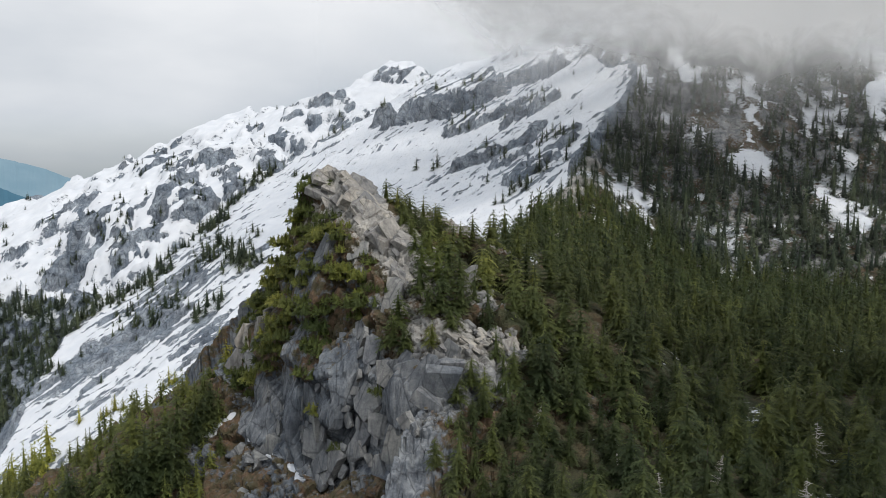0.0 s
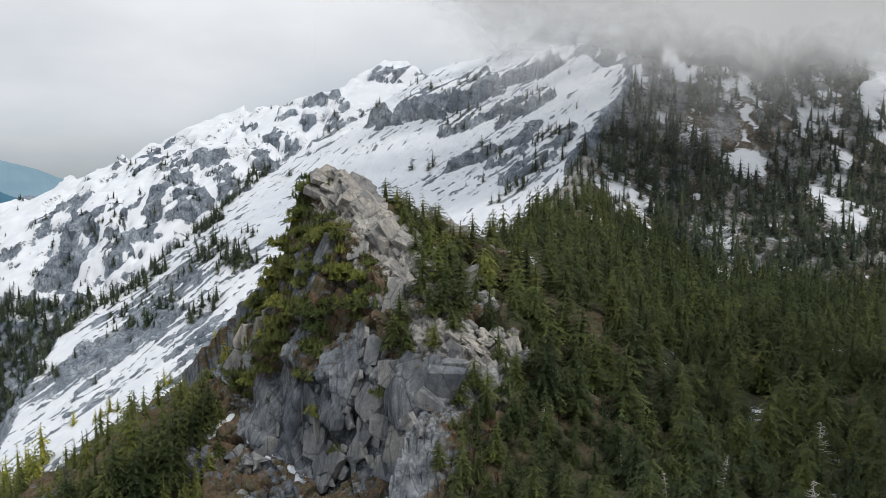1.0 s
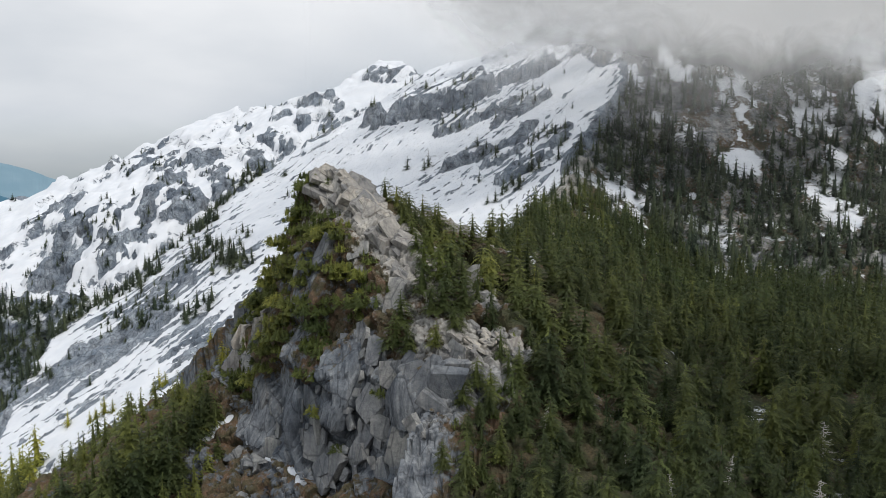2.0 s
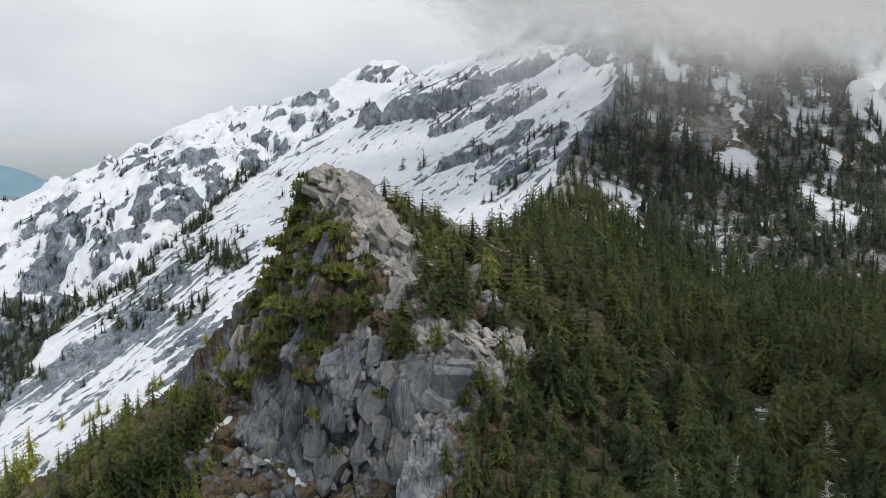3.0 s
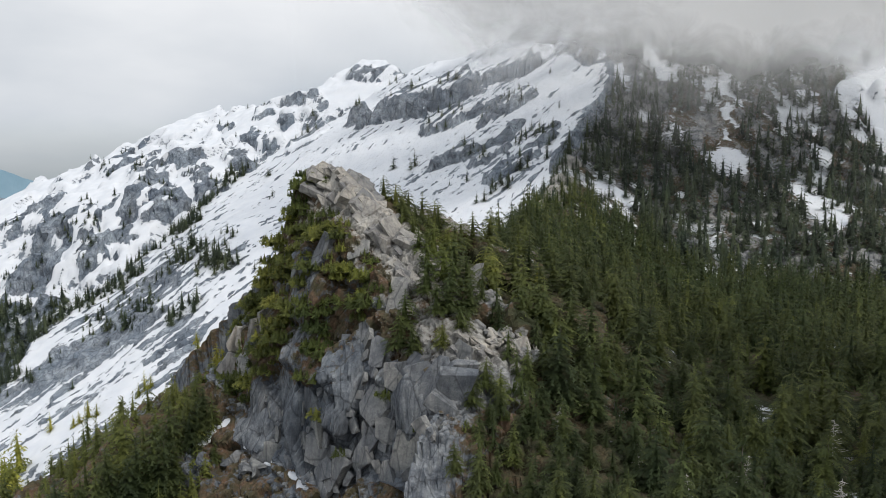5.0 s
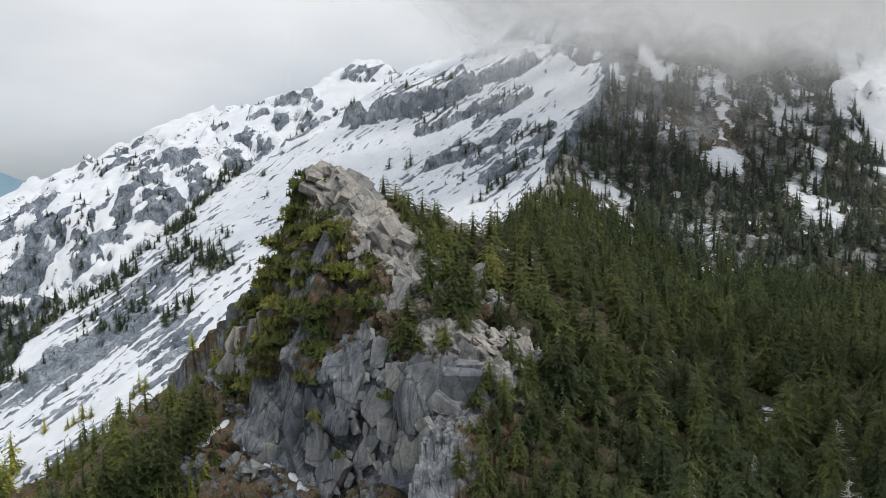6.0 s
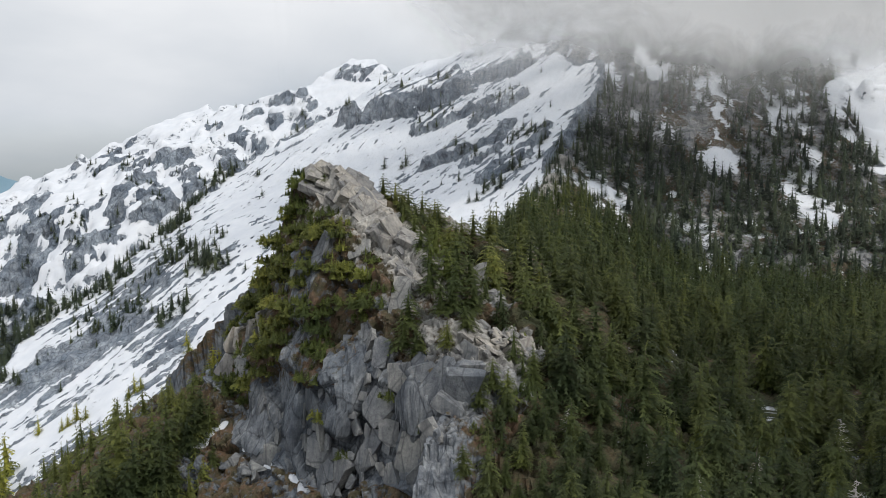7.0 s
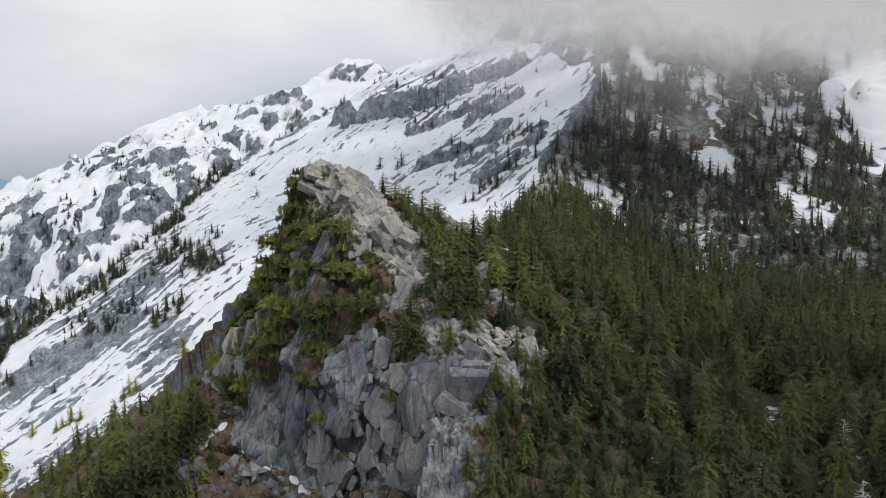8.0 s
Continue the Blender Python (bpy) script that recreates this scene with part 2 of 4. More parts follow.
MAT_GROUND = make_ground_material()
MAT_PALE = make_rock_material("pale_granite", (0.36, 0.325, 0.28), 0.35)
MAT_FACE = make_rock_material("blue_grey_granite", (0.125, 0.14, 0.16), 0.3)
MAT_NEEDLE = make_needles("hemlock_needles", (0.054, 0.068, 0.031), (0.108, 0.122, 0.046))
# lighter olive copy of the hemlock needles; stronger light is in the colour
MAT_LIT_OLIVE = make_needles("lit_olive_needles", (0.078, 0.090, 0.034), (0.162, 0.172, 0.058))
MAT_SHRUB = make_needles("krummholz_needles", (0.096, 0.110, 0.036), (0.200, 0.208, 0.062), 0.75)
# needles of far trees, with distance haze painted in as extra blue
MAT_HAZY_NEEDLE = make_needles("far_hazy_needles", (0.046, 0.062, 0.048), (0.098, 0.120, 0.082), 0.0)
# a patch of sunlight on some conifers, painted as yellow-green needle colour
MAT_SUN_TINTED = make_needles("sun_tinted_needles", (0.17, 0.17, 0.036), (0.38, 0.36, 0.08), 0.3)
MAT_BARK = make_bark("conifer_bark", (0.045, 0.035, 0.028), (0.12, 0.10, 0.085))
MAT_DEAD = make_bark("bleached_wood", (0.22, 0.20, 0.185), (0.50, 0.48, 0.45))
MAT_CLOUD = make_cloud()
# distance haze is painted into the blue base colour of both ranges
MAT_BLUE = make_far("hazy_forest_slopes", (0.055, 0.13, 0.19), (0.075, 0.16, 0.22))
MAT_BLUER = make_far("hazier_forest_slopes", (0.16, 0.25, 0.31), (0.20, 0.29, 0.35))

# ---------- noise ----------
def hash01(ix, iy, iz, seed):
    n = (ix.astype(np.int64) * 73856093) ^ (iy.astype(np.int64) * 19349663) ^ (iz.astype(np.int64) * 83492791) ^ (seed * 2654435)
    n = (n ^ (n >> 13)) * 1274126177
    n = n & 0x7FFFFFFF
    n = (n ^ (n >> 15)) * 2246822519
    n = n & 0x7FFFFFFF
    n = n ^ (n >> 14)
    return (n & 0xFFFFFF) / float(0xFFFFFF)


def vnoise(x, y, seed=0):
    """Smooth value noise, -1 to 1, about one feature a unit."""
    ix, iy = np.floor(x), np.floor(y)
    fx, fy = x - ix, y - iy
    fx, fy = fx * fx * fx * (fx * (fx * 6 - 15) + 10), fy * fy * fy * (fy * (fy * 6 - 15) + 10)
    o = np.zeros_like(ix)
    a = hash01(ix, iy, o, seed)
    b = hash01(ix + 1, iy, o, seed)
    c = hash01(ix, iy + 1, o, seed)
    d = hash01(ix + 1, iy + 1, o, seed)
    return 2 * ((a + (b - a) * fx) * (1 - fy) + (c + (d - c) * fx) * fy) - 1


def fbm(x, y, octaves=4, seed=0, gain=0.5):
    total, amp, norm = 0.0, 1.0, 0.0
    for k in range(octaves):
        ca, sa = math.cos(0.7 * k + 0.3), math.sin(0.7 * k + 0.3)
        total = total + amp * vnoise((x * ca - y * sa) * 2 ** k, (x * sa + y * ca) * 2 ** k, seed + 17 * k)
        norm += amp
        amp *= gain
    return total / norm


def blocks(x, y, z, seed=0, tilt=0.5):
    """Broken rock: each cell of a jittered lattice is a tilted plane of its own, so that cells meet in steps and cracks. Also the gap to the next cell."""
    ix, iy, iz = np.floor(x), np.floor(y), np.floor(z)
    best = np.full(x.shape, 1e9)
    second = np.full(x.shape, 1e9)
    value = np.zeros(x.shape)
    for a in (-1, 0, 1):
        for b in (-1, 0, 1):
            for c in (-1, 0, 1):
                jx, jy, jz = ix + a, iy + b, iz + c
                px = jx + hash01(jx, jy, jz, seed + 1) - x
                py = jy + hash01(jx, jy, jz, seed + 2) - y
                pz = jz + hash01(jx, jy, jz, seed + 3) - z
                d = px * px + py * py + pz * pz
                v = hash01(jx, jy, jz, seed + 4) * 2 - 1
                v = v + tilt * (px * (hash01(jx, jy, jz, seed + 5) - 0.5) + py * (hash01(jx, jy, jz, seed + 6) - 0.5) + pz * (hash01(jx, jy, jz, seed + 7) - 0.5)) * 4
                near = d < best
                second = np.where(near, best, np.minimum(second, d))
                value = np.where(near, v, value)
                best = np.where(near, d, best)
    return value, np.sqrt(second) - np.sqrt(best)


def sstep(a, b, x):
    t = np.clip((x - a) / (b - a), 0, 1)
    return t * t * (3 - 2 * t)


def smax(a, b, k):
    h = np.clip(0.5 + 0.5 * (a - b) / k, 0, 1)
    return b + (a - b) * h + k * h * (1 - h)


# ---------- the lie of the land ----------
# crest of the rocky spur, from its foot over the summit back to the mountain: x, y, z; then for its left side: distance of the cliff edge, height of the cliff, steepness of the upper face
SPUR = [(-10, 84, -76, 4, 12, 1.2), (-5.5, 100, -56, 4, 13, 1.2), (-1.2, 106.3, -41, 4, 14, 1.2), (1.9, 112.7, -31, 6.2, 14.7, 1.2), (-0.6, 118.1, -25.6, 6.6, 13.9, 1.0), (-6.7, 136, -15.1, 16, 20.2, 0.9),
        (-15, 146.5, -8.5, 17, 15.7, 0.9), (-21.1, 154.5, -3.3, 17.7, 9.8, 2.1), (-27.5, 160.9, -3.4, 15.5, 5.3, 2.4)]
# its back, on to the mountain
BACK = [(-27.5, 160.9, -3.4), (-17, 161, -8.0), (-6, 159.5, -11), (1.5, 159.5, -13.2), (8.5, 165.5, -19.6), (17, 182, -22.5), (28, 222, -23.5), (40, 275, -19), (58, 340, -12), (74, 390, 0)]
RIDGE = [p[:3] for p in SPUR] + BACK[1:]
# skyline of the snow mountain: x, y
CREST = [(-900, 620), (-403, 698), (-357, 722), (-330, 713), (-298, 690), (-270, 698), (-240, 731), (-212, 731), (-183, 739), (-150, 717), (-130, 698), (-110, 696), (-83, 697), (-66, 715), (-49, 728), (-30, 710), (-10, 680), (36, 640), (150, 590), (300, 560), (900, 560)]
# brink of the snow slope above the gully
BRINK = [(20, 690), (-21, 655), (-61, 630), (-114, 612), (-150, 562), (-172, 510), (-200, 466), (-222, 450), (-218, 400), (-202, 350), (-180, 250), (-150, 100), (-150, -400)]


def along(points, x, y):
    """Distance to a polyline, positive on its left, the nearest place along it and the nearest segment's values."""
    best = np.full(x.shape, 1e18)
    side = np.ones(x.shape)
    for a, b in zip(points, points[1:]):
        ex, ey = b[0] - a[0], b[1] - a[1]
        t = np.clip(((x - a[0]) * ex + (y - a[1]) * ey) / (ex * ex + ey * ey), 0, 1)
        dx, dy = x - a[0] - t * ex, y - a[1] - t * ey
        d = dx * dx + dy * dy
        s = np.sign(ex * (y - a[1]) - ey * (x - a[0]))
        side = np.where(d < best, s, side)
        best = np.minimum(best, d)
    return np.sqrt(best) * side


def spur(x, y):
    """The rocky spur: a crest with a steep left face that ends in a cliff, and a wooded right flank."""
    wob = 2.2 * fbm(x / 17, y / 17, 2, 5)
    best = np.full(x.shape, 1e18)
    left = np.zeros(x.shape, bool)
    front = np.zeros(x.shape, bool)
    lefts, tails, rights = (np.full(x.shape, -400.0) for _ in range(3))
    for i, (a, b) in enumerate(zip(RIDGE, RIDGE[1:])):
        ex, ey = b[0] - a[0], b[1] - a[1]
        size = math.hypot(ex, ey)
        t = np.clip(((x - a[0]) * ex + (y - a[1]) * ey) / (size * size), 0, 1)
        d = np.hypot(x - a[0] - t * ex, y - a[1] - t * ey)
        across = (ex * (y - a[1]) - ey * (x - a[0])) / size
        rank = d - 1e-3 * np.abs(across)
        near = rank < best
        best = np.where(near, rank, best)
        left = np.where(near, across > 0, left)
        front = np.where(near, i < len(SPUR) - 1, front)
        z = a[2] + t * (b[2] - a[2])
        grow = wob * sstep(0, 10, d)
        dl = np.maximum(d + grow, 0)
        if i < len(SPUR) - 1:
            edge, cliff, face = (SPUR[i][k] + t * (SPUR[i + 1][k] - SPUR[i][k]) for k in (3, 4, 5))
            fall = face * np.minimum(dl, 8) + 2.08 * np.clip(dl - 8, 0, np.maximum(edge - 8, 0.1)) + cliff * sstep(edge - 0.5, edge + 4.0, dl) + 0.62 * np.maximum(dl - np.maximum(edge, 8), 0)
            lefts = np.maximum(lefts, z - fall)
        else:
            tails = np.maximum(tails, z - (2.2 * np.minimum(d, 8) + 1.3 * np.clip(d - 8, 0, 10) + 0.95 * np.maximum(d - 18, 0) if i < len(SPUR) + 1 else 0.95 * d))
        rights = np.maximum(rights, z - 0.62 * np.maximum(d + 0.6 * grow, 0))
    return np.where(left, np.where(front, lefts, tails), rights)


def outcrops(x, y, rocks):
    """Bare knolls: x, y, half length, half width, height, turn in degrees. Steep on the lower side, running into the slope above. Returns height and a mask."""
    up = np.zeros(x.shape)
    mask = np.zeros(x.shape)
    for cx, cy, a, b, high, turn in rocks:
        near = (np.abs(x - cx) < 2 * a + 2 * b) & (np.abs(y - cy) < 2 * a + 2 * b)
        if not near.any():
            continue
        c, s = math.cos(radians(turn)), math.sin(radians(turn))
        px, py = x[near] - cx, y[near] - cy
        u = (px * c + py * s) / a + 0.75 * fbm(px / 16 + cx, py / 16, 4, 31)
        v = (-px * s + py * c) / b + 0.95 * fbm(px / 13, py / 13 + cy, 4, 32)
        r = np.hypot(u, v)
        up[near] = np.maximum(up[near], high * sstep(1.05, 0.7, np.hypot(u, np.minimum(v, 0) + np.maximum(v, 0) * 0.6)))
        mask[near] = np.maximum(mask[near], sstep(1.12, 0.85, r))
    return up, mask


def land(x, y, fine=True):
    """Height of the ground, and which part of the land is on top there."""
    x, y = np.asarray(x, float), np.asarray(y, float)
    wide = fbm(x / 75, y / 75, 3, 1)
    mid = fbm(x / 22, y / 22, 3, 2)
    # open snow slope
    s = -158.9 + 0.4515 * x + 0.3463 * y + 2.5 * wide + 1.0 * mid
    s = s - 9 * np.exp(-((x - 25) / 70) ** 2 - ((y - 450) / 60) ** 2)
    s = s + 9 * np.exp(-((x + 112) / 42) ** 2 - ((y - 440) / 55) ** 2) + 6 * np.exp(-((x + 45) / 50) ** 2 - ((y - 550) / 50) ** 2)
    brow = np.interp(y, [330, 372, 400, 440, 480, 560], [60, 66, 84, 109, 126, 138])
    bank = along(BRINK, x, y)
    s = s - 1.1 * np.maximum(0, -bank) - 2.0 * np.maximum(0, x - brow + 5)
    # snow mountain across the gully
    knoll = fbm(x / 34, y / 26, 4, 6)
    m = -238 - 9 * np.exp(-(bank / 28) ** 2) + 0.3442 * x + 0.4706 * y + 8 * wide + 3 * mid + 8 * sstep(-0.05, 0.28, knoll) * (1 - np.exp(-((x + 48) / 34) ** 2 - ((y - 700) / 60) ** 2)) + 7 * np.exp(-((x + 50) / 24) ** 2 - ((y - 718) / 34) ** 2) - 4 - 0.3 * np.maximum(0, 575 - y)
    # forested mountain
    r = np.maximum(-207.9 - 0.136 * x + 0.560 * y, -319.5 - 0.155 * x + 0.846 * y) + 5 * wide + 4 * mid - 0.9 * np.maximum(0, brow - x) - 1.2 * np.maximum(0, brow - 22 - x)
    # wooded shelf beside the spur
    xs = np.interp(y, [60, 100, 168, 195, 225, 275, 390], [5, 8, 12, 22, 31, 42, 75])
    f = -46 - 0.10 * (x - 45) + 2.5 * wide + 1.5 * mid - 0.5 * np.maximum(0, 76 - y) - 1.5 * np.maximum(0, xs - x)
    k = spur(x, y)
    up_s, rock_s = outcrops(x, y, SLOPE_ROCKS)
    up_m, rock_m = outcrops(x, y, PEAK_ROCKS)
    s = s + up_s
    m = m + up_m
    h = smax(smax(s, m, 2.0), smax(r, smax(f, k, 2.0), 4.0), 2.0)
    # behind the skyline the land falls away, and far off it is a low plain
    yc = np.interp(x, *zip(*CREST))
    h = h - 0.9 * np.maximum(0, y - yc - 3 * mid)
    h = np.maximum(h, -190 + 12 * wide)
    stack = np.stack([s, m, r, f, k])
    return h, np.argmax(stack, 0), np.where(s > m, rock_s, rock_m), mid


# bare rock on the snow slope and on the mountain across the gully
SLOPE_ROCKS = [(0, 552, 52, 13, 13, -18), (25, 503, 20, 8, 6, -15), (58, 488, 16, 7, 5, 10), (35, 450, 22, 8, 5, 5), (68, 534, 22, 9, 9, -5), (57, 401, 14, 6, 5, 15),
               (-178, 394, 40, 17, 0.6, 12), (-62, 640, 14, 8, 5, 35), (-88, 612, 16, 5, 3, 30), (-130, 590, 14, 5, 3, 50), (62, 415, 16, 6, 4, 15), (48, 384, 12, 5, 4, 20), (40, 428, 14, 5, 4, 0)]
PEAK_ROCKS = [(-204, 591, 15, 21, 7, -15), (-189, 565, 18, 14, 8, -16), (-258, 677, 16, 22, 5, 61), (-185, 625, 20, 6, 4, -17), (-176, 619, 10, 9, 4, 1), (-156, 585, 34, 8, 5, -62), (-142, 619, 20, 8, 5, -45), (-125, 634, 36, 8, 6, -54),
              (-118, 616, 15, 6, 3, -56), (-130, 683, 10, 7, 3, -27), (-110, 656, 18, 6, 3, -62), (-91, 674, 26, 7, 5, -57), (-85, 636, 18, 6, 3, -62), (-66, 634, 14, 8, 5, 67), (-42, 690, 18, 12, 4, -4), (-221, 645, 22, 9, 3, 97)]
PEAK_ROCKS += [(-169, 687, 9, 6, 2, -19), (-233, 587, 8, 6, 2, 59), (-212, 572, 10, 8, 4, -12), (-273, 572, 14, 8, 8, -12), (-251, 569, 22, 10, 10, -29), (-251, 546, 18, 9, 5, -15), (-276, 542, 16, 7, 7, -11), (-224, 537, 16, 9, 7, -39),
               (-313, 603, 10, 9, 3, 41), (-308, 621, 10, 14, 2, -14), (-286, 622, 12, 18, 3, -10), (-237, 571, 8, 6, 2, -4), (-251, 591, 20, 5, 2, 100), (-209, 548, 13, 6, 2, -30), (-244, 508, 16, 9, 3, -26), (-277, 525, 16, 6, 3, -30)]
# snow lying in the openings of the mountain forest: x, y, half width, half depth
SNOW_FIELDS = [(159, 403, 11, 9), (192, 383, 6, 14), (194, 360, 6, 9), (140, 474, 5, 12), (145, 461, 6, 6), (167, 460, 9, 4), (185, 465, 6, 4), (251, 438, 4, 5), (218, 416, 5, 7), (270, 465, 5, 5),
               (105, 373, 5, 3), (124, 370, 4, 3), (154, 343, 6, 2), (158, 353, 5, 2), (209, 440, 5, 6), (228, 452, 6, 5), (236, 428, 3, 2)]

# ---------- ground ----------
# bare rock fields on the wooded flank: x, y, radius
CLEARINGS = [(4.5, 117.4, 2.8), (8.9, 118, 2.6), (2.8, 116, 2.4), (7.3, 128.1, 3.0), (5.7, 137.7, 2.5), (6.5, 133, 2.5), (18.8, 165.6, 3.0), (8, 168, 3.0), (0, 110, 3.0), (10.8, 119, 2.2), (6, 112, 2.2)]


# bare rock among the bushes of the left face: x, y, radius
FACE_ROCKS = [(-21.5, 140, 1.8), (-28, 145.5, 1.6), (-33, 148, 1.7), (-41, 155, 3.2), (-37.5, 150, 1.6), (-14.5, 138, 1.6), (-12, 132, 1.8), (-19, 146, 1.8)]


def bush_zone(x, y):
    """1 where bushes and heath cover the left face of the spur, 0 on its bare rock and off it."""
    crest = along([p[:2] for p in SPUR], x, y)
    inner = np.interp(y, [126, 136, 146, 150, 158], [7, 5.2, 5.0, 3.6, 0.6])
    outer = np.interp(y, [124, 128, 136, 148, 157], [15, 17.8, 19.2, 18.6, 16])
    bare = np.min([np.hypot(x - cx, y - cy) / r for cx, cy, r in FACE_ROCKS], 0)
    return sstep(-0.8, 0.8, crest - inner) * sstep(0.8, -0.8, crest - outer) * sstep(126, 128.5, y) * sstep(164, 162, y) * sstep(0.8, 1.15, bare)


def mesh_from(name, verts, faces, mats, smooth=None):
    """A mesh from numpy arrays; faces all have the same number of corners."""
    me = bpy.data.meshes.new(name)
    n, k = faces.shape
    me.vertices.add(len(verts))
    me.vertices.foreach_set("co", np.ascontiguousarray(verts, np.float32).ravel())
    me.loops.add(n * k)
    me.loops.foreach_set("vertex_index", np.ascontiguousarray(faces, np.int32).ravel())
    me.polygons.add(n)
    me.polygons.foreach_set("loop_start", np.arange(0, n * k, k, dtype=np.int32))
    if smooth is not None:
        me.polygons.foreach_set("use_smooth", smooth)
    for m in mats:
        me.materials.append(m)
    me.update(calc_edges=True)
    return me


def ground_detail(x, y, h, part):
    """Fine relief and the spread of snow and heath, from the lie of the land."""
    e = 1.4
    hx = (land(x + e, y)[0] - h) / e
    hy = (land(x, y + e)[0] - h) / e
    steep = np.hypot(hx, hy)
    return hx, hy, steep


def build_ground():
    ang = np.concatenate([np.arange(-180, -39, 5.0), np.arange(-37, -33, 0.5), np.arange(-32, 32, 0.155), np.arange(33, 38, 0.5), np.arange(40, 180, 5.0)])
    rad = np.concatenate([(0.01,), np.arange(2, 60, 6.0), np.arange(60, 96, 1.2), np.arange(96, 126, 0.17), np.arange(126, 146, 0.24), np.arange(146, 172, 0.34), np.arange(172, 300, 0.9), np.arange(300, 760, 1.75),
                          np.arange(760, 1000, 12.0), np.geomspace(1000, 4900, 24)])
    a, r = np.meshgrid(np.radians(ang), rad, indexing="ij")
    x = (-5 + r * np.sin(a)).ravel()
    y = (3 + r * np.cos(a)).ravel()
    h, part, rocky, mid = land(x, y)
    hx, hy, steep = ground_detail(x, y, h, part)
    far = sstep(1000, 1400, np.hypot(x, y))
    spur_zone = part == 4
    # strike of the rock bands on the snow
    u = 0.82 * x + 0.57 * y
    v = -0.57 * x + 0.82 * y
    bands = fbm(u / 15, v / 3.2, 4, 40)
    lumps = fbm(x / 9, y / 9, 4, 41)
    patch = fbm(x / 26, y / 26, 4, 42)
    snow = np.zeros(x.shape)
    heath = np.zeros(x.shape)
    on_s, on_m, on_r, on_f = (part == i for i in range(4))
    specks = fbm(u / 6.5, v / 1.9, 3, 44)
    snow_s = 0.84 - 2.4 * np.maximum(0, specks + 0.25 * patch - 0.37) - 2.2 * np.maximum(0, bands + 0.35 * patch - 0.31) - 0.45 * rocky * sstep(-0.3, 0.3, bands + 0.4 * lumps) - 0.75 * sstep(0.72, 1.05, steep) - 1.7 * rocky * (h < -70) - 0.25 * np.exp(-((x - 42) / 28) ** 2 - ((y - 392) / 34) ** 2) * sstep(-0.35, 0.25, bands + 0.5 * lumps)
    brow = np.interp(y, [330, 372, 400, 440, 480, 560], [60, 66, 84, 109, 126, 138])
    snow_s = snow_s - 0.6 * sstep(-12, -1, x - brow + 8 * lumps)
    snow_s = snow_s - 0.28 * sstep(-70, -100, h) * sstep(-0.25, 0.3, bands)
    snow_s = snow_s - 0.30 * sstep(-40, -55, h) * sstep(-98, -85, h) * sstep(-85, -105, x) * sstep(-0.4, 0.3, patch + bands)
    # bare slab low on the slope, streaked outcrop above it
    snow_s = snow_s - 0.95 * np.exp(-((x + 174) / 30) ** 2 - ((y - 388) / 19) ** 2) * sstep(-0.75, -0.1, bands + 0.3 * patch)
    snow_s = snow_s - 0.42 * np.exp(-((x + 138) / 36) ** 2 - ((y - 428) / 34) ** 2) * sstep(-0.3, 0.25, bands + 0.4 * lumps)
    # dark boss of rock on the snow mountain, small humps elsewhere
    boss = np.exp(-((x + 246) / 38) ** 2 - ((y - 552) / 30) ** 2) + np.exp(-((x + 185) / 22) ** 2 - ((y - 572) / 20) ** 2)
    snow_m = 1.04 - 1.25 * np.maximum(0, 0.85 * lumps + 0.35 * patch + 0.25 * bands - 0.22) - 0.66 * rocky * sstep(-0.5, 0.1, lumps + 0.4 * bands) - 0.5 * sstep(1.05, 1.5, steep - 0.3 * sstep(580, 540, y) + 0.35 * lumps) - 0.22 * sstep(-30, -90, h) * (0.35 + patch + lumps) - 1.4 * sstep(-96, -132, h) - 0.6 * boss * sstep(-0.4, 0.15, lumps + 0.3 * patch)
    snow_r = 0.26 + 0.8 * (patch - 0.05) + 0.75 * lumps + 0.15 * sstep(-30, 40, h)
    snow_r = snow_r - 0.55 * sstep(225, 265, x)
    for cx, cy, rx, ry in SNOW_FIELDS:
        snow_r = np.maximum(snow_r, 1.25 - 0.7 * (np.hypot((x - cx) / rx, (y - cy) / ry) + 0.45 * lumps))
    snow_f = 0.15 + 0.5 * lumps + 0.4 * patch
    snow_k = np.full(x.shape, -0.2)
    for cx, cy, rx, ry, turn in ((-44.5, 141.6, 2.8, 1.2, 25), (-41, 143.1, 1.4, 0.7, 30), (-30, 131.7, 2.8, 0.5, -25), (-25.8, 126.4, 1.5, 0.6, -40), (-35.8, 138, 0.8, 0.5, 0), (-24, 123.8, 1.4, 0.6, -30), (-38, 151, 0.9, 0.5, 60)):
        c, s = math.cos(radians(turn)), math.sin(radians(turn))
        qx, qy = (x - cx) * c + (y - cy) * s, -(x - cx) * s + (y - cy) * c
        snow_k = np.maximum(snow_k, 1.15 - 0.65 * (np.hypot(qx / rx, qy / ry) + 0.3 * lumps))
    snow_k = snow_k - 1.6 * sstep(1.5, 2.1, steep)
    snow_k = np.where(x > 14, np.maximum(snow_k, snow_f), snow_k)
    for on, value in ((on_s, snow_s), (on_m, snow_m), (on_r, snow_r), (on_f, snow_f), (spur_zone, snow_k)):
        snow = np.where(on, value, snow)
    snow = np.where(spur_zone & (y > 235), np.maximum(snow, 0.22 + 0.5 * patch + 0.4 * lumps), snow)
    snow = np.clip(snow - 0.5 * far, -0.5, 1.2)
    crest = np.abs(along(RIDGE, x, y))
    heath = np.where(on_s | on_m, -0.35 + 0.35 * lumps + 0.5 * on_m * sstep(-75, -100, h), heath)
    heath = np.where(on_r, 0.50 + 0.6 * lumps - 0.8 * sstep(30, 8, x - brow + 10 * patch), heath)
    heath = np.where(on_f, 0.85 + 0.3 * lumps, heath)
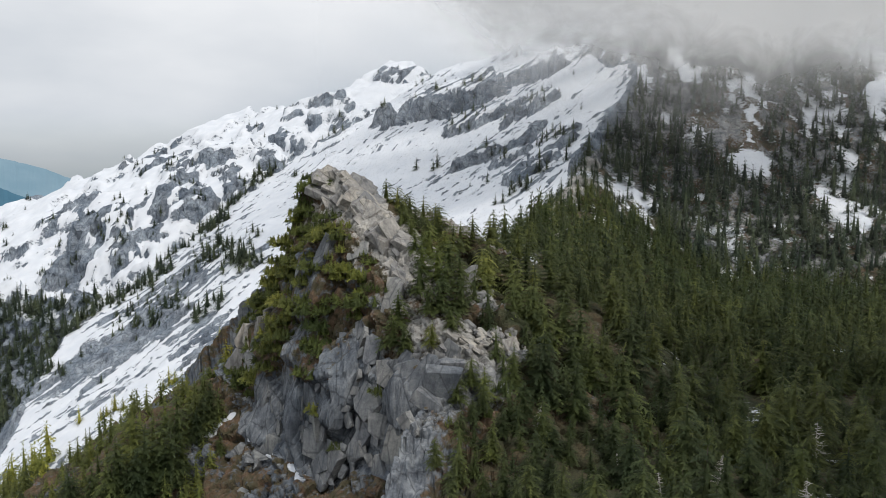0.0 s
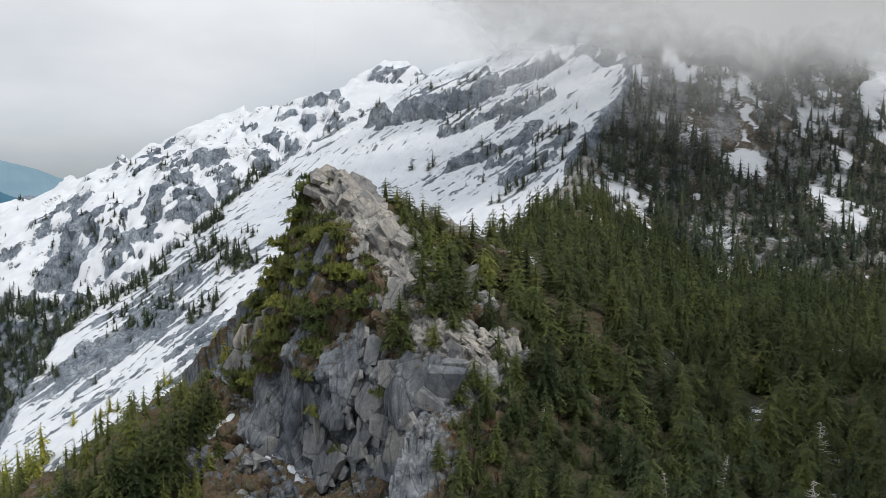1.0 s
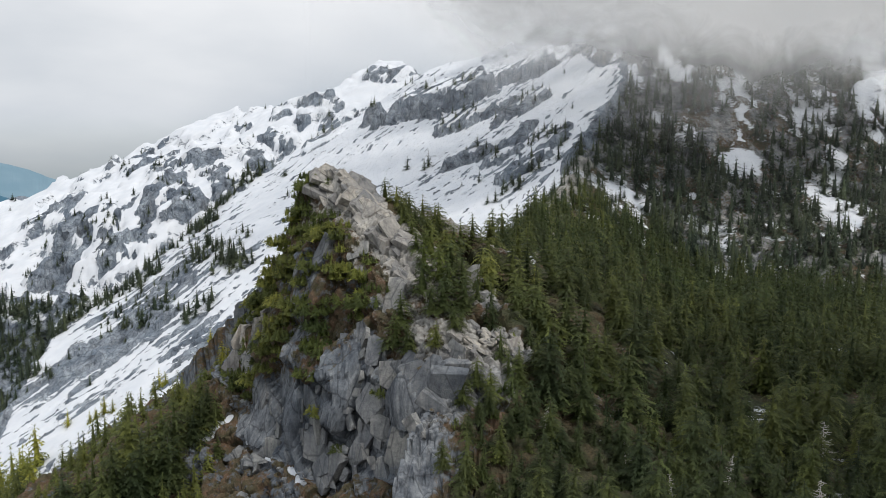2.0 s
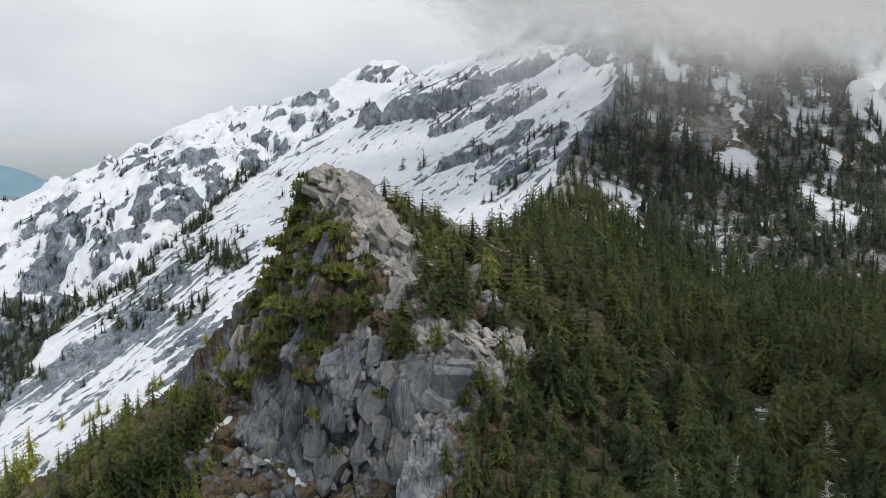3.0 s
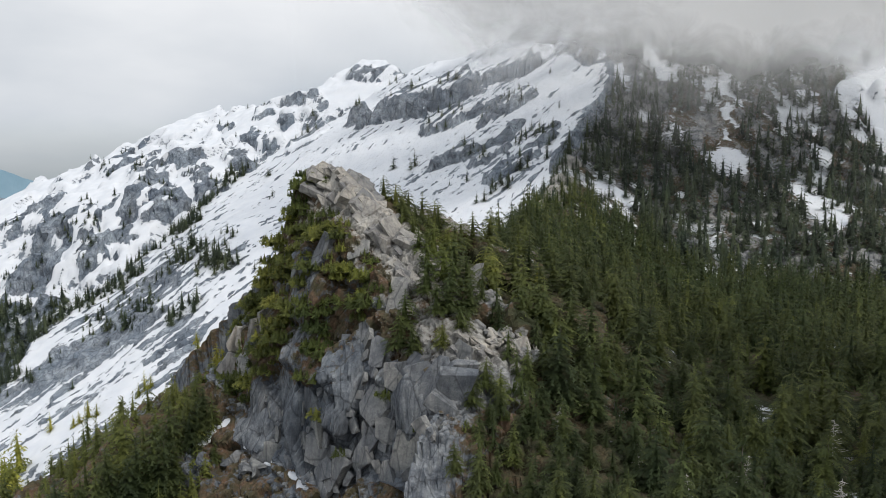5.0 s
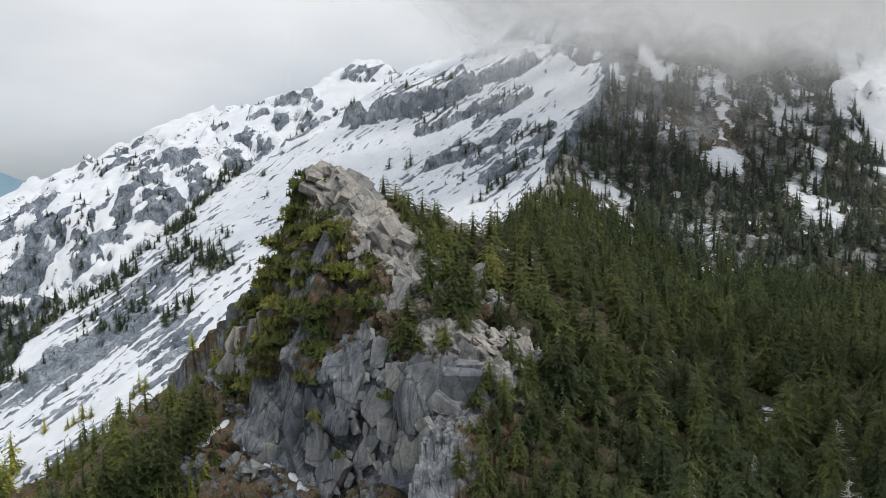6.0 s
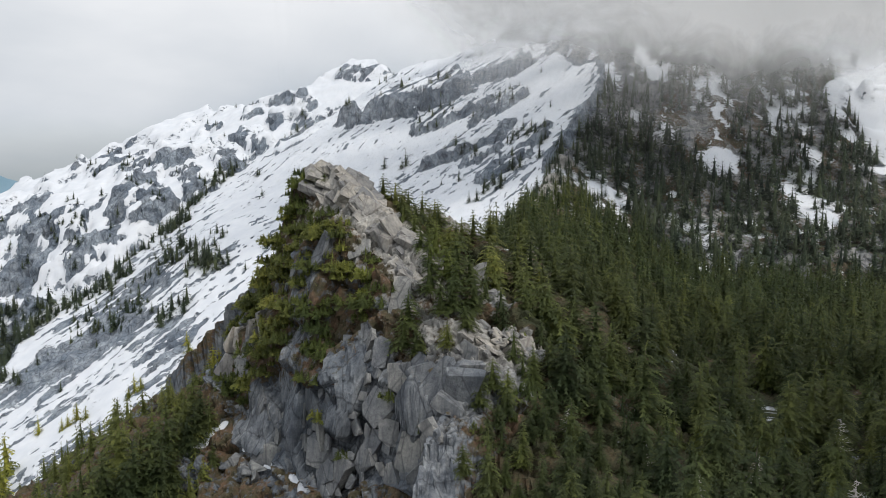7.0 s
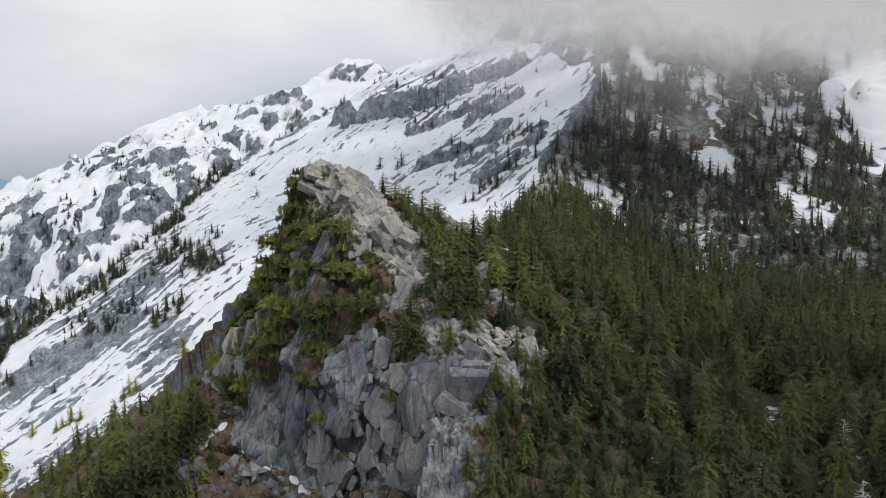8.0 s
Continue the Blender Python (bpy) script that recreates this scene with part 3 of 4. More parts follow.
    gentle = sstep(1.75, 1.15, steep)
    heath = np.where(spur_zone, 0.20 + 0.45 * gentle * sstep(3, 7, crest) + 0.6 * lumps, heath)
    heath = np.where(spur_zone, np.minimum(np.maximum(heath, bush_zone(x, y) * (0.62 + 0.55 * lumps)), 0.66), heath)
    heath = np.where(spur_zone & (x > 3) & (crest > 9), 0.8 + 0.3 * lumps, heath)
    for cx, cy, cr in CLEARINGS:
        heath = heath - 0.9 * sstep(cr * 1.5, cr * 0.8, np.hypot(x - cx, y - cy)) * (y < 180)
    # broken rock: push the surface out along its normal in blocks
    rock = np.clip(1.2 - 1.6 * np.maximum(snow, 0), 0, 1)
    nl = np.sqrt(1 + hx * hx + hy * hy)
    nx, ny, nz = -hx / nl, -hy / nl, 1 / nl
    z = h.copy()
    near = np.hypot(x, y) < 230
    push = np.zeros(x.shape)
    bx, by, bz = x[near], y[near], h[near]
    b1, g1 = blocks(bx / 3.4 + 0.35 * bz / 3.4, by / 3.4, bz / 5.5, 3, 0.75)
    b2, g2 = blocks(bx / 1.15 + 0.3 * bz, by / 1.15 - 0.2 * bz, bz / 1.9, 9, 0.7)
    b0, g0 = blocks(bx / 7.5 + 0.3 * bz / 7.5, by / 7.5, bz / 11, 51, 0.9)
    rough = np.where(spur_zone[near], 1.0, 0.3) * (0.35 + 0.65 * rock[near]) * np.clip(1.1 - 0.75 * np.clip(heath[near] - 0.6 * lumps[near] + 0.5 * patch[near], 0, 1), 0.15, 1)
    push[near] = rough * (1.7 * b0 * sstep(3, 9, crest[near]) - 0.8 * sstep(0.1, 0.0, g0) + (1.0 * b1 - 0.7 * sstep(0.16, 0.0, g1)) * (1 - 0.6 * sstep(1.4, 2.4, steep[near])) * (1 - 0.55 * sstep(8, 4, crest[near])) + (0.30 * b2 - 0.25 * sstep(0.14, 0.0, g2)) * sstep(2.2, 1.3, steep[near]) + 0.25 * fbm(bx / 0.8, by / 0.8, 3, 60) * sstep(1.6, 0.9, steep[near]))
    wide_rock = ~near & (np.hypot(x, y) < 900)
    rx_, ry_ = x[wide_rock], y[wide_rock]
    b3, g3 = blocks(u[wide_rock] / 14, v[wide_rock] / 5.5, h[wide_rock] / 8, 21, 0.8)
    b4, g4 = blocks(rx_ / 7, ry_ / 7, h[wide_rock] / 9, 27, 0.9)
    crag = np.where(on_m[wide_rock], 1.0, 0.45)
    push[wide_rock] = rock[wide_rock] * (1.1 * b3 + crag * (1.3 * b4 - 1.0 * sstep(0.12, 0.0, g4)) + 0.9 * fbm(rx_ / 4, ry_ / 4, 3, 61)) + (1 - rock[wide_rock]) * 0.35 * fbm(rx_ / 9, ry_ / 9, 3, 62)
    x, y, z = x + nx * push, y + ny * push, z + nz * push
    na, nr = len(ang), len(rad)
    i = np.arange(na)[:, None] * nr + np.arange(nr - 1)[None]
    j = (np.arange(na)[:, None] + 1) % na * nr + np.arange(nr - 1)[None]
    faces = np.stack([i, i + 1, j + 1, j], -1).reshape(-1, 4)
    smooth = (snow > 0.5)[faces].mean(1) > 0.5
    me = mesh_from("ground", np.stack([x, y, z], 1), faces, [MAT_GROUND], smooth)
    pale = np.where(spur_zone, sstep(9, 5, crest + 3 * lumps) * sstep(-33, -27, h) + 0.15 * (x > 2) * (y > 113) * (h > -36), 0.0)
    damp = spur_zone * sstep(0.35, 0.1, pale) * np.maximum(sstep(0.7, 1.5, steep + 0.5 * patch), sstep(-32, -38, h)) * (x < 6)
    # below zero on the snow slopes: rock takes the painted haze tone
    pale = pale - 0.7 * on_m - 0.65 * on_s
    for name, values in (("snow", snow), ("heath", heath), ("pale", pale), ("damp", damp)):
        me.attributes.new(name, 'FLOAT', 'POINT').data.foreach_set("value", values.astype(np.float32))
    return tagged(new("ground", me), "steep alpine ground of snow, granite and brown heath", "ground", kind="structure")


ground = build_ground()


def place(x, y):
    """Height of the ground at a place."""
    return float(land(np.array([x]), np.array([y]))[0][0])


# ---------- far blue ranges ----------
def build_range(name, dist, bearing, half, rise, mat, seed):
    n = 120
    verts, faces = [], []
    for i in range(n + 1):
        b = radians(bearing - half + 2 * half * i / n)
        t = i / n
        top = rise - 260 * (1 - math.sin(math.pi * t)) + 22 * noise.fractal(Vector((t * 7, seed, 0)), 0.8, 2.0, 5)
        for k, (d, z) in enumerate(((dist - 500, -400), (dist - 250, -400 + (top + 400) * 0.62 + 14 * noise.noise(Vector((t * 30, seed, 2)))), (dist, top), (dist + 400, -300))):
            verts.append((d * math.sin(b), d * math.cos(b), z))
        if i:
            o = 4 * i
            for k in range(3):
                faces.append((o - 4 + k, o + k, o + k + 1, o - 3 + k))
    me = bpy.data.meshes.new(name)
    me.from_pydata(verts, [], faces)
    me.materials.append(mat)
    return new(name, me)


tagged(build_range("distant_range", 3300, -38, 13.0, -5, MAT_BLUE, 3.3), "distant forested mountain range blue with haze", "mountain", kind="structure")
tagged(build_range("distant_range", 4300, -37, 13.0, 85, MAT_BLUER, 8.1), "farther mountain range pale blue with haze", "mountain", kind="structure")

# ---------- conifers ----------
rng = np.random.default_rng(11)


class Fronds:
    """Collects needle fronds (flat drooping boughs with a ragged edge) as triangles."""

    def __init__(self):
        self.v, self.f = [], []

    def frond(self, root, a, length, width, lift, droop, m):
        """One bough of m pairs of leaflets along an axis that rises, then droops; its edges hang a little. Returns its axis."""
        q = np.linspace(0, 1, m + 1)
        out = np.array((math.cos(a), math.sin(a), 0.0))
        sweep = np.array((-math.sin(a), math.cos(a), 0.0))
        bend = (rng.random() - 0.5) * 0.3 * length
        axis = root + out * (q * length)[:, None] + sweep * (bend * q * q)[:, None]
        axis[:, 2] += length * (lift * q - (droop + lift) * q * q)
        o = len(self.v)
        self.v += list(axis)
        for k in range(m):
            mid = 0.45 * axis[k] + 0.55 * axis[k + 1]
            ahead = axis[k + 1] - axis[k]
            reach = width * length * (0.45 + 0.75 * math.sin(math.pi * min(0.97, 0.18 + 0.8 * (k + 0.3) / m)))
            for sgn in (-1, 1):
                w = reach * (0.6 + 0.75 * rng.random())
                tip = mid + ahead * (0.35 + 0.5 * rng.random()) + sgn * sweep * w
                tip[2] -= w * (0.12 + 0.30 * rng.random())
                n = len(self.v)
                self.v.append(tip)
                self.f.append((o + k, n, o + k + 1) if sgn < 0 else (o + k, o + k + 1, n))
        return axis

    def bough(self, root, a, length, lift, droop, m, subs):
        """A main frond with shorter ones forking off both sides."""
        axis = self.frond(root, a, length, 0.13 if subs else 0.28, lift, droop, m)
        for k in range(subs):
            at = 0.16 + 0.6 * k / max(1, subs)
            p = axis[int(round(at * m))]
            for sgn in (-1, 1):
                self.frond(p, a + sgn * (0.55 + 0.3 * rng.random()), length * (0.58 - at * 0.55) * (0.7 + 0.5 * rng.random()), 0.17, 0.0, droop * 0.8, max(3, m - 2))

    def cone(self, z0, z1, radius, n, wob, centre):
        o = len(self.v)
        for k in range(n):
            a = 2 * math.pi * k / n
            q = radius * (1 + wob * (rng.random() - 0.5))
            self.v.append(np.array((centre[0] + q * math.cos(a), centre[1] + q * math.sin(a), z0 + 0.1 * radius * rng.random())))
        self.v.append(np.array((centre[0], centre[1], z1)))
        self.f += [(o + k, o + (k + 1) % n, o + n) for k in range(n)]

    def arrays(self):
        return np.array(self.v), np.array(self.f)


def conifer_crown(high, radius, whorls, arms, m, subs=0, bare=0.06, slim=0.85, droop=0.2, lop=0.0, centre=(0.0, 0.0), s=None, core=0.2):
    """Tiers of boughs round a stem; uneven outline with dark gaps between the tiers."""
    s = s or Fronds()
    if core:
        s.cone(high * (bare + 0.04), high * 0.9, radius * core, 7, 0.5, centre)
    lop_dir = rng.random() * 6.28
    for w in range(whorls):
        t = (w + 0.45 * rng.random()) / whorls
        z = high * (bare + (0.965 - bare) * t)
        reach = radius * ((1 - t) ** slim * 0.95 + 0.05) * (0.78 + 0.40 * rng.random())
        if t < 0.10:
            reach *= 0.75 + 2.5 * t
        n = max(4, int(round(arms * (0.65 + 0.4 * (1 - t)))))
        turn = rng.random() * 6.28
        for k in range(n):
            a = turn + 2 * math.pi * k / n + 0.8 * (rng.random() - 0.5)
            length = reach * (0.70 + 0.45 * rng.random()) * (1 + lop * math.cos(a - lop_dir))
            if rng.random() < 0.12:
                length *= 0.45
            root = np.array((centre[0], centre[1], z + 0.22 * high / whorls * (rng.random() - 0.5)))
            s.bough(root, a, length, 0.10 + 0.45 * t, droop * (0.7 + 0.6 * rng.random()), m if length > 0.5 * radius else max(2, m - 2), subs if length > 0.42 * radius else 0)
    top = np.array((centre[0], centre[1], high * 0.9))
    for k in range(3):
        a = rng.random() * 6.28
        s.frond(top, a, 0.05 * high, 0.25, 1.9, -1.6, 3)
    return s.arrays()


def krummholz(wide, high, lobes, m):
    """A low wind-pressed mat of conifer: several short broad stems grown together."""
    s = Fronds()
    for k in range(lobes):
        a = 6.28 * (k * 0.382 + 0.2 * rng.random())
        d = wide * 0.62 * math.sqrt((k + 0.3) / lobes)
        hk = high * (1.0 - 0.55 * (d / wide)) * (0.6 + 0.4 * rng.random())
        conifer_crown(hk, wide * (0.24 + 0.1 * rng.random()), max(4, int(hk * 2.8)), 7, m, 0, bare=0.03, slim=0.6, droop=0.2, lop=0.35, centre=(d * math.cos(a), d * math.sin(a)), s=s, core=0.35)
    return s.arrays()


def trunk_mesh(high, radius, name, mat, sides=7, rings=6, bend=0.02):
    bm = bmesh.new()
    last = None
    lean = Vector((rng.random() - 0.5, rng.random() - 0.5, 0)) * bend * high
    for k in range(rings + 1):
        t = k / rings
        r = radius * ((1 - t) ** 0.9 * (1 + 0.5 * (1 - t) ** 8) + 0.03)
        ring = [bm.verts.new(Vector((r * math.cos(6.2832 * i / sides), r * math.sin(6.2832 * i / sides), -0.8 + t * (high + 0.8))) + lean * math.sin(t * 3.1)) for i in range(sides)]
        if last:
            for i in range(sides):
                bm.faces.new((last[i], last[(i + 1) % sides], ring[(i + 1) % sides], ring[i]))
        last = ring
    bm.faces.new(last)
    me = bpy.data.meshes.new(name)
    bm.to_mesh(me)
    bm.free()
    me.materials.append(mat)
    return me


def thing(name, label, category, group=""):
    return tagged(new(name), label, category, group)


def part_of(parent, name, me, label=""):
    ob = new(name, me)
    ob.parent = parent
    return tagged(ob, label)


HEIGHT = {}


def make_conifer(high, radius, label, slim=0.85, lop=0.0, droop=0.35, group="hemlocks of the spur forest", mat=None, tier=1.05, arms=9):
    root = thing("conifer_tree", label, "tree", group)
    part_of(root, "trunk", trunk_mesh(high * 0.97, 0.018 * high, "trunk", MAT_BARK))
    v, f = conifer_crown(high, radius, int(high / tier), arms, 7, 3, slim=slim, lop=lop, droop=droop)
    part_of(root, "crown", mesh_from("crown", v, f, [mat or MAT_NEEDLE]))
    HEIGHT[root.name] = high
    return root


def make_shrub(wide, high, lobes, label):
    root = thing("krummholz_shrub", label, "shrub", "krummholz on the rocky spur")
    part_of(root, "stem", trunk_mesh(high * 0.6, 0.09, "stem", MAT_BARK, 6, 3, 0.2))
    v, f = krummholz(wide, high, lobes, 5)
    part_of(root, "foliage", mesh_from("foliage", v, f, [MAT_SHRUB]))
    HEIGHT[root.name] = high
    return root


lit = [make_conifer(14.0, 5.2, "olive green hemlock below the cliff, brighter light painted into its needles", slim=0.66, lop=0.15, droop=0.24, mat=MAT_LIT_OLIVE, tier=1.1), make_conifer(12.5, 4.2, "pointed olive hemlock at the forest edge", slim=0.78, lop=0.2, droop=0.22, mat=MAT_LIT_OLIVE)]
sun_tinted = [make_conifer(7.0, 2.6, "conifer on the rocky shoulder, sunlight painted yellow-green into its needles", slim=0.7, lop=0.2, droop=0.24, mat=MAT_SUN_TINTED, tier=0.7)]
tall = [make_conifer(13.0 + 0.8 * i, rd, lab, slim=sl, lop=lo, droop=dr, tier=ti) for i, (lab, rd, sl, lo, dr, ti) in enumerate((
    ("dark green mountain hemlock with drooping boughs", 5.0, 0.66, 0.1, 0.26, 1.1), ("olive green hemlock with a narrow pointed crown", 4.5, 0.8, 0.05, 0.2, 1.0),
    ("full dark hemlock standing in dense forest", 5.6, 0.62, 0.2, 0.26, 1.15), ("ragged green hemlock with uneven boughs", 5.2, 0.7, 0.35, 0.2, 1.3), ("slender subalpine fir with a spire top", 4.1, 0.9, 0.05, 0.25, 0.95),
    ("broad dark hemlock crowded by its neighbours", 6.0, 0.6, 0.25, 0.22, 1.2), ("pointed dark hemlock in shaded forest", 4.9, 0.76, 0.15, 0.25, 1.1)))]
small = [make_conifer(h, r, lab, slim=sl, lop=lo, droop=dr, mat=MAT_LIT_OLIVE, tier=ti, arms=8) for h, r, lab, sl, lo, dr, ti in (
    (6.0, 3.3, "short bushy yellow-green hemlock among rocks", 0.6, 0.3, 0.26, 0.62), (7.5, 3.6, "young olive green hemlock on the rocky crest", 0.7, 0.2, 0.28, 0.7), (7.0, 4.2, "broad many-topped hemlock beside bare rock", 0.5, 0.4, 0.3, 0.68))]
shrubs = [make_shrub(w, h, n, lab) for w, h, n, lab in (
    (3.4, 2.4, 9, "low yellow-green conifer mat on bare rock"), (4.2, 2.9, 11, "spreading green krummholz on the cliff ledge"), (3.0, 3.3, 8, "compact olive conifer shrub in a rock cleft"))]


def set_thing(ob, x, y, size=1.0, turn=0.0, lean=0.0, sink=0.3):
    return pose(x, y, place(x, y) - sink, lean, 0, turn) @ Matrix.Scale(size, 4)


used = set()
TREES = []


def plant(kinds, spots):
    """Stand copies of some kinds of tree or shrub at x, y with a height; each kind's first use is the original itself."""
    for x, y, high in spots:
        ob = kinds[int(rng.integers(len(kinds)))]
        m = set_thing(ob, x, y, high / HEIGHT[ob.name], 360 * rng.random(), 5 * (rng.random() - 0.5))
        TREES.append((x, y))
        if ob.name in used:
            copy_thing(ob, m)
        else:
            used.add(ob.name)
            ob.matrix_basis = m


# trees of the forest edge and the wooded shelf that stand out: x, y, height
SHELF = [(14.6, 110.8, 11), (22.7, 124, 12), (38.9, 139.2, 13), (27.8, 114.1, 13), (23.4, 101.9, 11), (32.9, 99.9, 12), (49.7, 114.1, 13), (85.6, 171.9, 14), (61.2, 193.5, 13), (21.7, 133.8, 13),
         (65, 212.2, 13), (35.3, 92, 9), (65.7, 143.2, 14), (66.1, 182.9, 13), (13.2, 90.2, 7), (28.8, 94.7, 9), (18.2, 104.7, 11), (11.2, 104.7, 8), (29.8, 139.1, 13), (54.5, 139.9, 13), (79.6, 192.1, 13)]
FRONT = [(61.6, 120.3, 14), (93, 167.4, 14), (18.7, 93.8, 8), (10.1, 97.3, 6), (48.8, 101.2, 12), (53.9, 97.9, 12), (22.5, 90, 7), (31.9, 88, 6), (8.3, 100.5, 6), (2.3, 99.1, 5), (42, 107, 12), (15, 99, 8), (40, 97, 11)]
FOOT = [(4, 93.8, 7), (7.3, 88, 7.5), (6.4, 96.4, 7), (1.8, 92.6, 6.5), (9.9, 84.1, 8), (13.8, 84.8, 8), (17.3, 83.5, 8), (5, 90.6, 6.5), (8.2, 80.9, 7), (16.9, 98.7, 9), (13.6, 100.6, 8), (4, 101.8, 5.5), (24.5, 85.8, 8), (40, 90.9, 10), (43.3, 105.9, 12),
        (41.4, 86.5, 8), (49.3, 89.8, 10), (5.7, 103.9, 5), (-1, 95, 5.5), (11.5, 93.5, 8), (1, 88, 7), (4, 84, 8)]
plant(tall, SHELF + FRONT + FOOT)
# trees on the crest's wooded side and round the block field: x, y, height
CREST_TREES = [(-11.5, 155, 4), (-9.1, 154.1, 4), (-6.7, 153.4, 6), (-4, 154, 5), (-1.5, 155, 5.5), (-0.8, 156.2, 5), (-5.8, 139.7, 5), (-3.8, 137.3, 5), (-2.4, 133.7, 6), (0.8, 131.6, 6), (-3.7, 124.3, 6), (-0.5, 120.7, 6), (3, 122.3, 6),
               (-2.3, 120.2, 5), (1, 117, 4.5), (-7.3, 121.7, 6), (-8, 119.3, 5), (-6.2, 117.4, 5), (-1.7, 115.1, 4), (4.1, 107.7, 4.5), (1.9, 104.9, 4.5), (5.9, 105.8, 5), (12.5, 141.1, 9), (7.6, 131.8, 8)]
CREST_MORE = [(11.7, 125.7, 7), (15.5, 126.9, 10), (17, 124.7, 8), (-8, 149, 4.5), (-5.5, 147, 5), (-3, 144.5, 5.5), (-7.5, 143.5, 4.5), (0.5, 141, 6), (2, 146, 6.5), (-1, 149, 5.5), (3.5, 151, 6), (1, 136, 5.5), (3, 128, 6.5), (-1, 127.5, 6),
              (0.5, 124.5, 6.5), (-3.5, 129, 5.5), (-5, 133.5, 4.5), (7, 140, 7), (8.5, 147, 7), (6, 154.5, 6), (9.5, 157.5, 6), (13, 133, 9), (10.5, 111.5, 5), (13.8, 115.5, 6)]
plant(small, [(x, y, 1.25 * high) for x, y, high in CREST_TREES + CREST_MORE])
plant(lit + tall[:3], [(11.3, 171, 12), (19.1, 172.5, 12), (24, 178, 12), (15.5, 158, 9), (27, 187, 12), (21, 150, 12), (17, 143, 11), (23, 165, 12)])
# trees below the left face
plant(lit + tall[:1], [(-57.6, 137.1, 15), (-53.6, 143, 12), (-47.6, 147.7, 9), (-62.9, 131.3, 12), (-53.2, 131.2, 14), (-49.6, 138.6, 12), (-57.7, 130.3, 13), (-67, 131.4, 10), (-51, 133.2, 13), (-47.7, 135, 11), (-47.4, 141.3, 10), (-45.2, 144.3, 8), (-50.1, 146.9, 9), (-43.3, 142.9, 7), (-48.8, 132.3, 12), (-53.5, 128.8, 12), (-54.1, 138.2, 12), (-45.4, 141.1, 8), (-46.5, 139.3, 8), (-58.8, 127.9, 11),
                       (-70, 125, 11), (-76, 133, 9), (-81, 140, 8), (-64, 120, 12), (-74, 122, 10), (-86, 148, 7), (-71, 148, 7), (-48, 120, 11), (-55, 118, 12), (-41.5, 137, 5)])
plant(small, [(-47.5, 160, 4.5), (-49, 156.5, 4.5), (-43.5, 163, 4.5), (-51, 153, 4.5), (-46, 157, 4)])
plant(sun_tinted, [(-46.8, 162, 7), (-45, 159.5, 5)])
# shrubs below the summit and on the shoulder
plant(shrubs, [(-27, 155.5, 2.6), (-26, 153.5, 2.6), (-28.5, 154, 2.4), (-25, 151.5, 2.4), (-27.5, 157, 2.4), (-29.5, 157, 2.4), (-44, 157, 2.5), (-42, 160, 2.5), (-45.5, 155, 2.5), (-43, 152.5, 2.3), (-47, 158, 3), (-40, 158, 2.2), (-38.5, 160, 2.2), (-41.5, 162.5, 2.4), (-44.5, 150, 2.4)])
# shrubs on ledges of the cliff and at its foot
plant(shrubs, [(-20.9, 125.3, 2.6), (-5.5, 112.2, 2.4), (-17.7, 121.2, 1.8), (-5, 108.5, 2.6), (-4.7, 102.5, 3), (-10, 117.5, 2), (-17, 126.5, 2.4), (-3, 106, 2.4), (-27, 133.5, 2), (-31, 137.5, 2), (-23.4, 157.4, 2.4), (-25, 156, 2.6), (-24.6, 158.6, 2.2), (-26.5, 157.5, 2.6), (-17, 156, 1.5), (-36.5, 141, 2), (-8.5, 110.5, 2.2), (8.5, 109, 2.2), (6.5, 103.5, 2.4), (1, 101, 2.6)])


# ---------- the forest ----------


def forest_spots(x0, x1, y0, y1, step, keep):
    xs, ys = np.arange(x0, x1, step), np.arange(y0, y1, step)
    gx, gy = np.meshgrid(xs, ys)
    gx = gx.ravel() + (rng.random(gx.size) - 0.5) * step * 0.95
    gy = gy.ravel() + (rng.random(gy.size) - 0.5) * step * 0.95
    h, part, _, _ = land(gx, gy)
    ok = keep(gx, gy, h, part)
    for cx, cy, r in CLEARINGS:
        ok &= np.hypot(gx - cx, gy - cy) > r
    return np.stack([gx, gy, h], 1)[ok]


def clear_of(spots, gap):
    """Drop the places that lie too near to a tree that stands already."""
    t = np.array(TREES)
    return spots[np.min(np.hypot(spots[:, :1] - t[None, :, 0], spots[:, 1:2] - t[None, :, 1]), 1) > gap]


def on_left_face(x, y, h, part):
    return (part == 4) & (bush_zone(x, y) > 0.45) & (fbm(x / 4, y / 4, 2, 74) > -0.3)


face_spots = forest_spots(-46, -6, 124, 163, 1.5, on_left_face)
plant(shrubs, [(x, y, 1.9 + 2.0 * rng.random() ** 1.5) for x, y, _ in face_spots])


def in_near_forest(x, y, h, part):
    crest = along(RIDGE, x, y)
    inside = (np.abs(x + 5) < 0.64 * (y + 6)) & (y > 70)
    return inside & ((part == 3) | ((part == 4) & (crest < -4.5)) | ((part == 4) & (y > 172) & (y < 275) & (crest < 13))) & (x > -4) & (h > -75) & ((y > 113) | (x > 17 - 0.15 * (y - 95)))


spots = clear_of(forest_spots(-4, 200, 70, 335, 5.7, in_near_forest), 4.3)
order = np.argsort(np.hypot(spots[:, 0], spots[:, 1]))
spots = spots[order]
close, middle, beyond = spots[:125], spots[125:290], spots[290:]
plant(tall, [(x, y, (8.0 + 7.5 * rng.random()) * (0.8 if x < 20 and y < 130 else 1.0)) for x, y, _ in close])


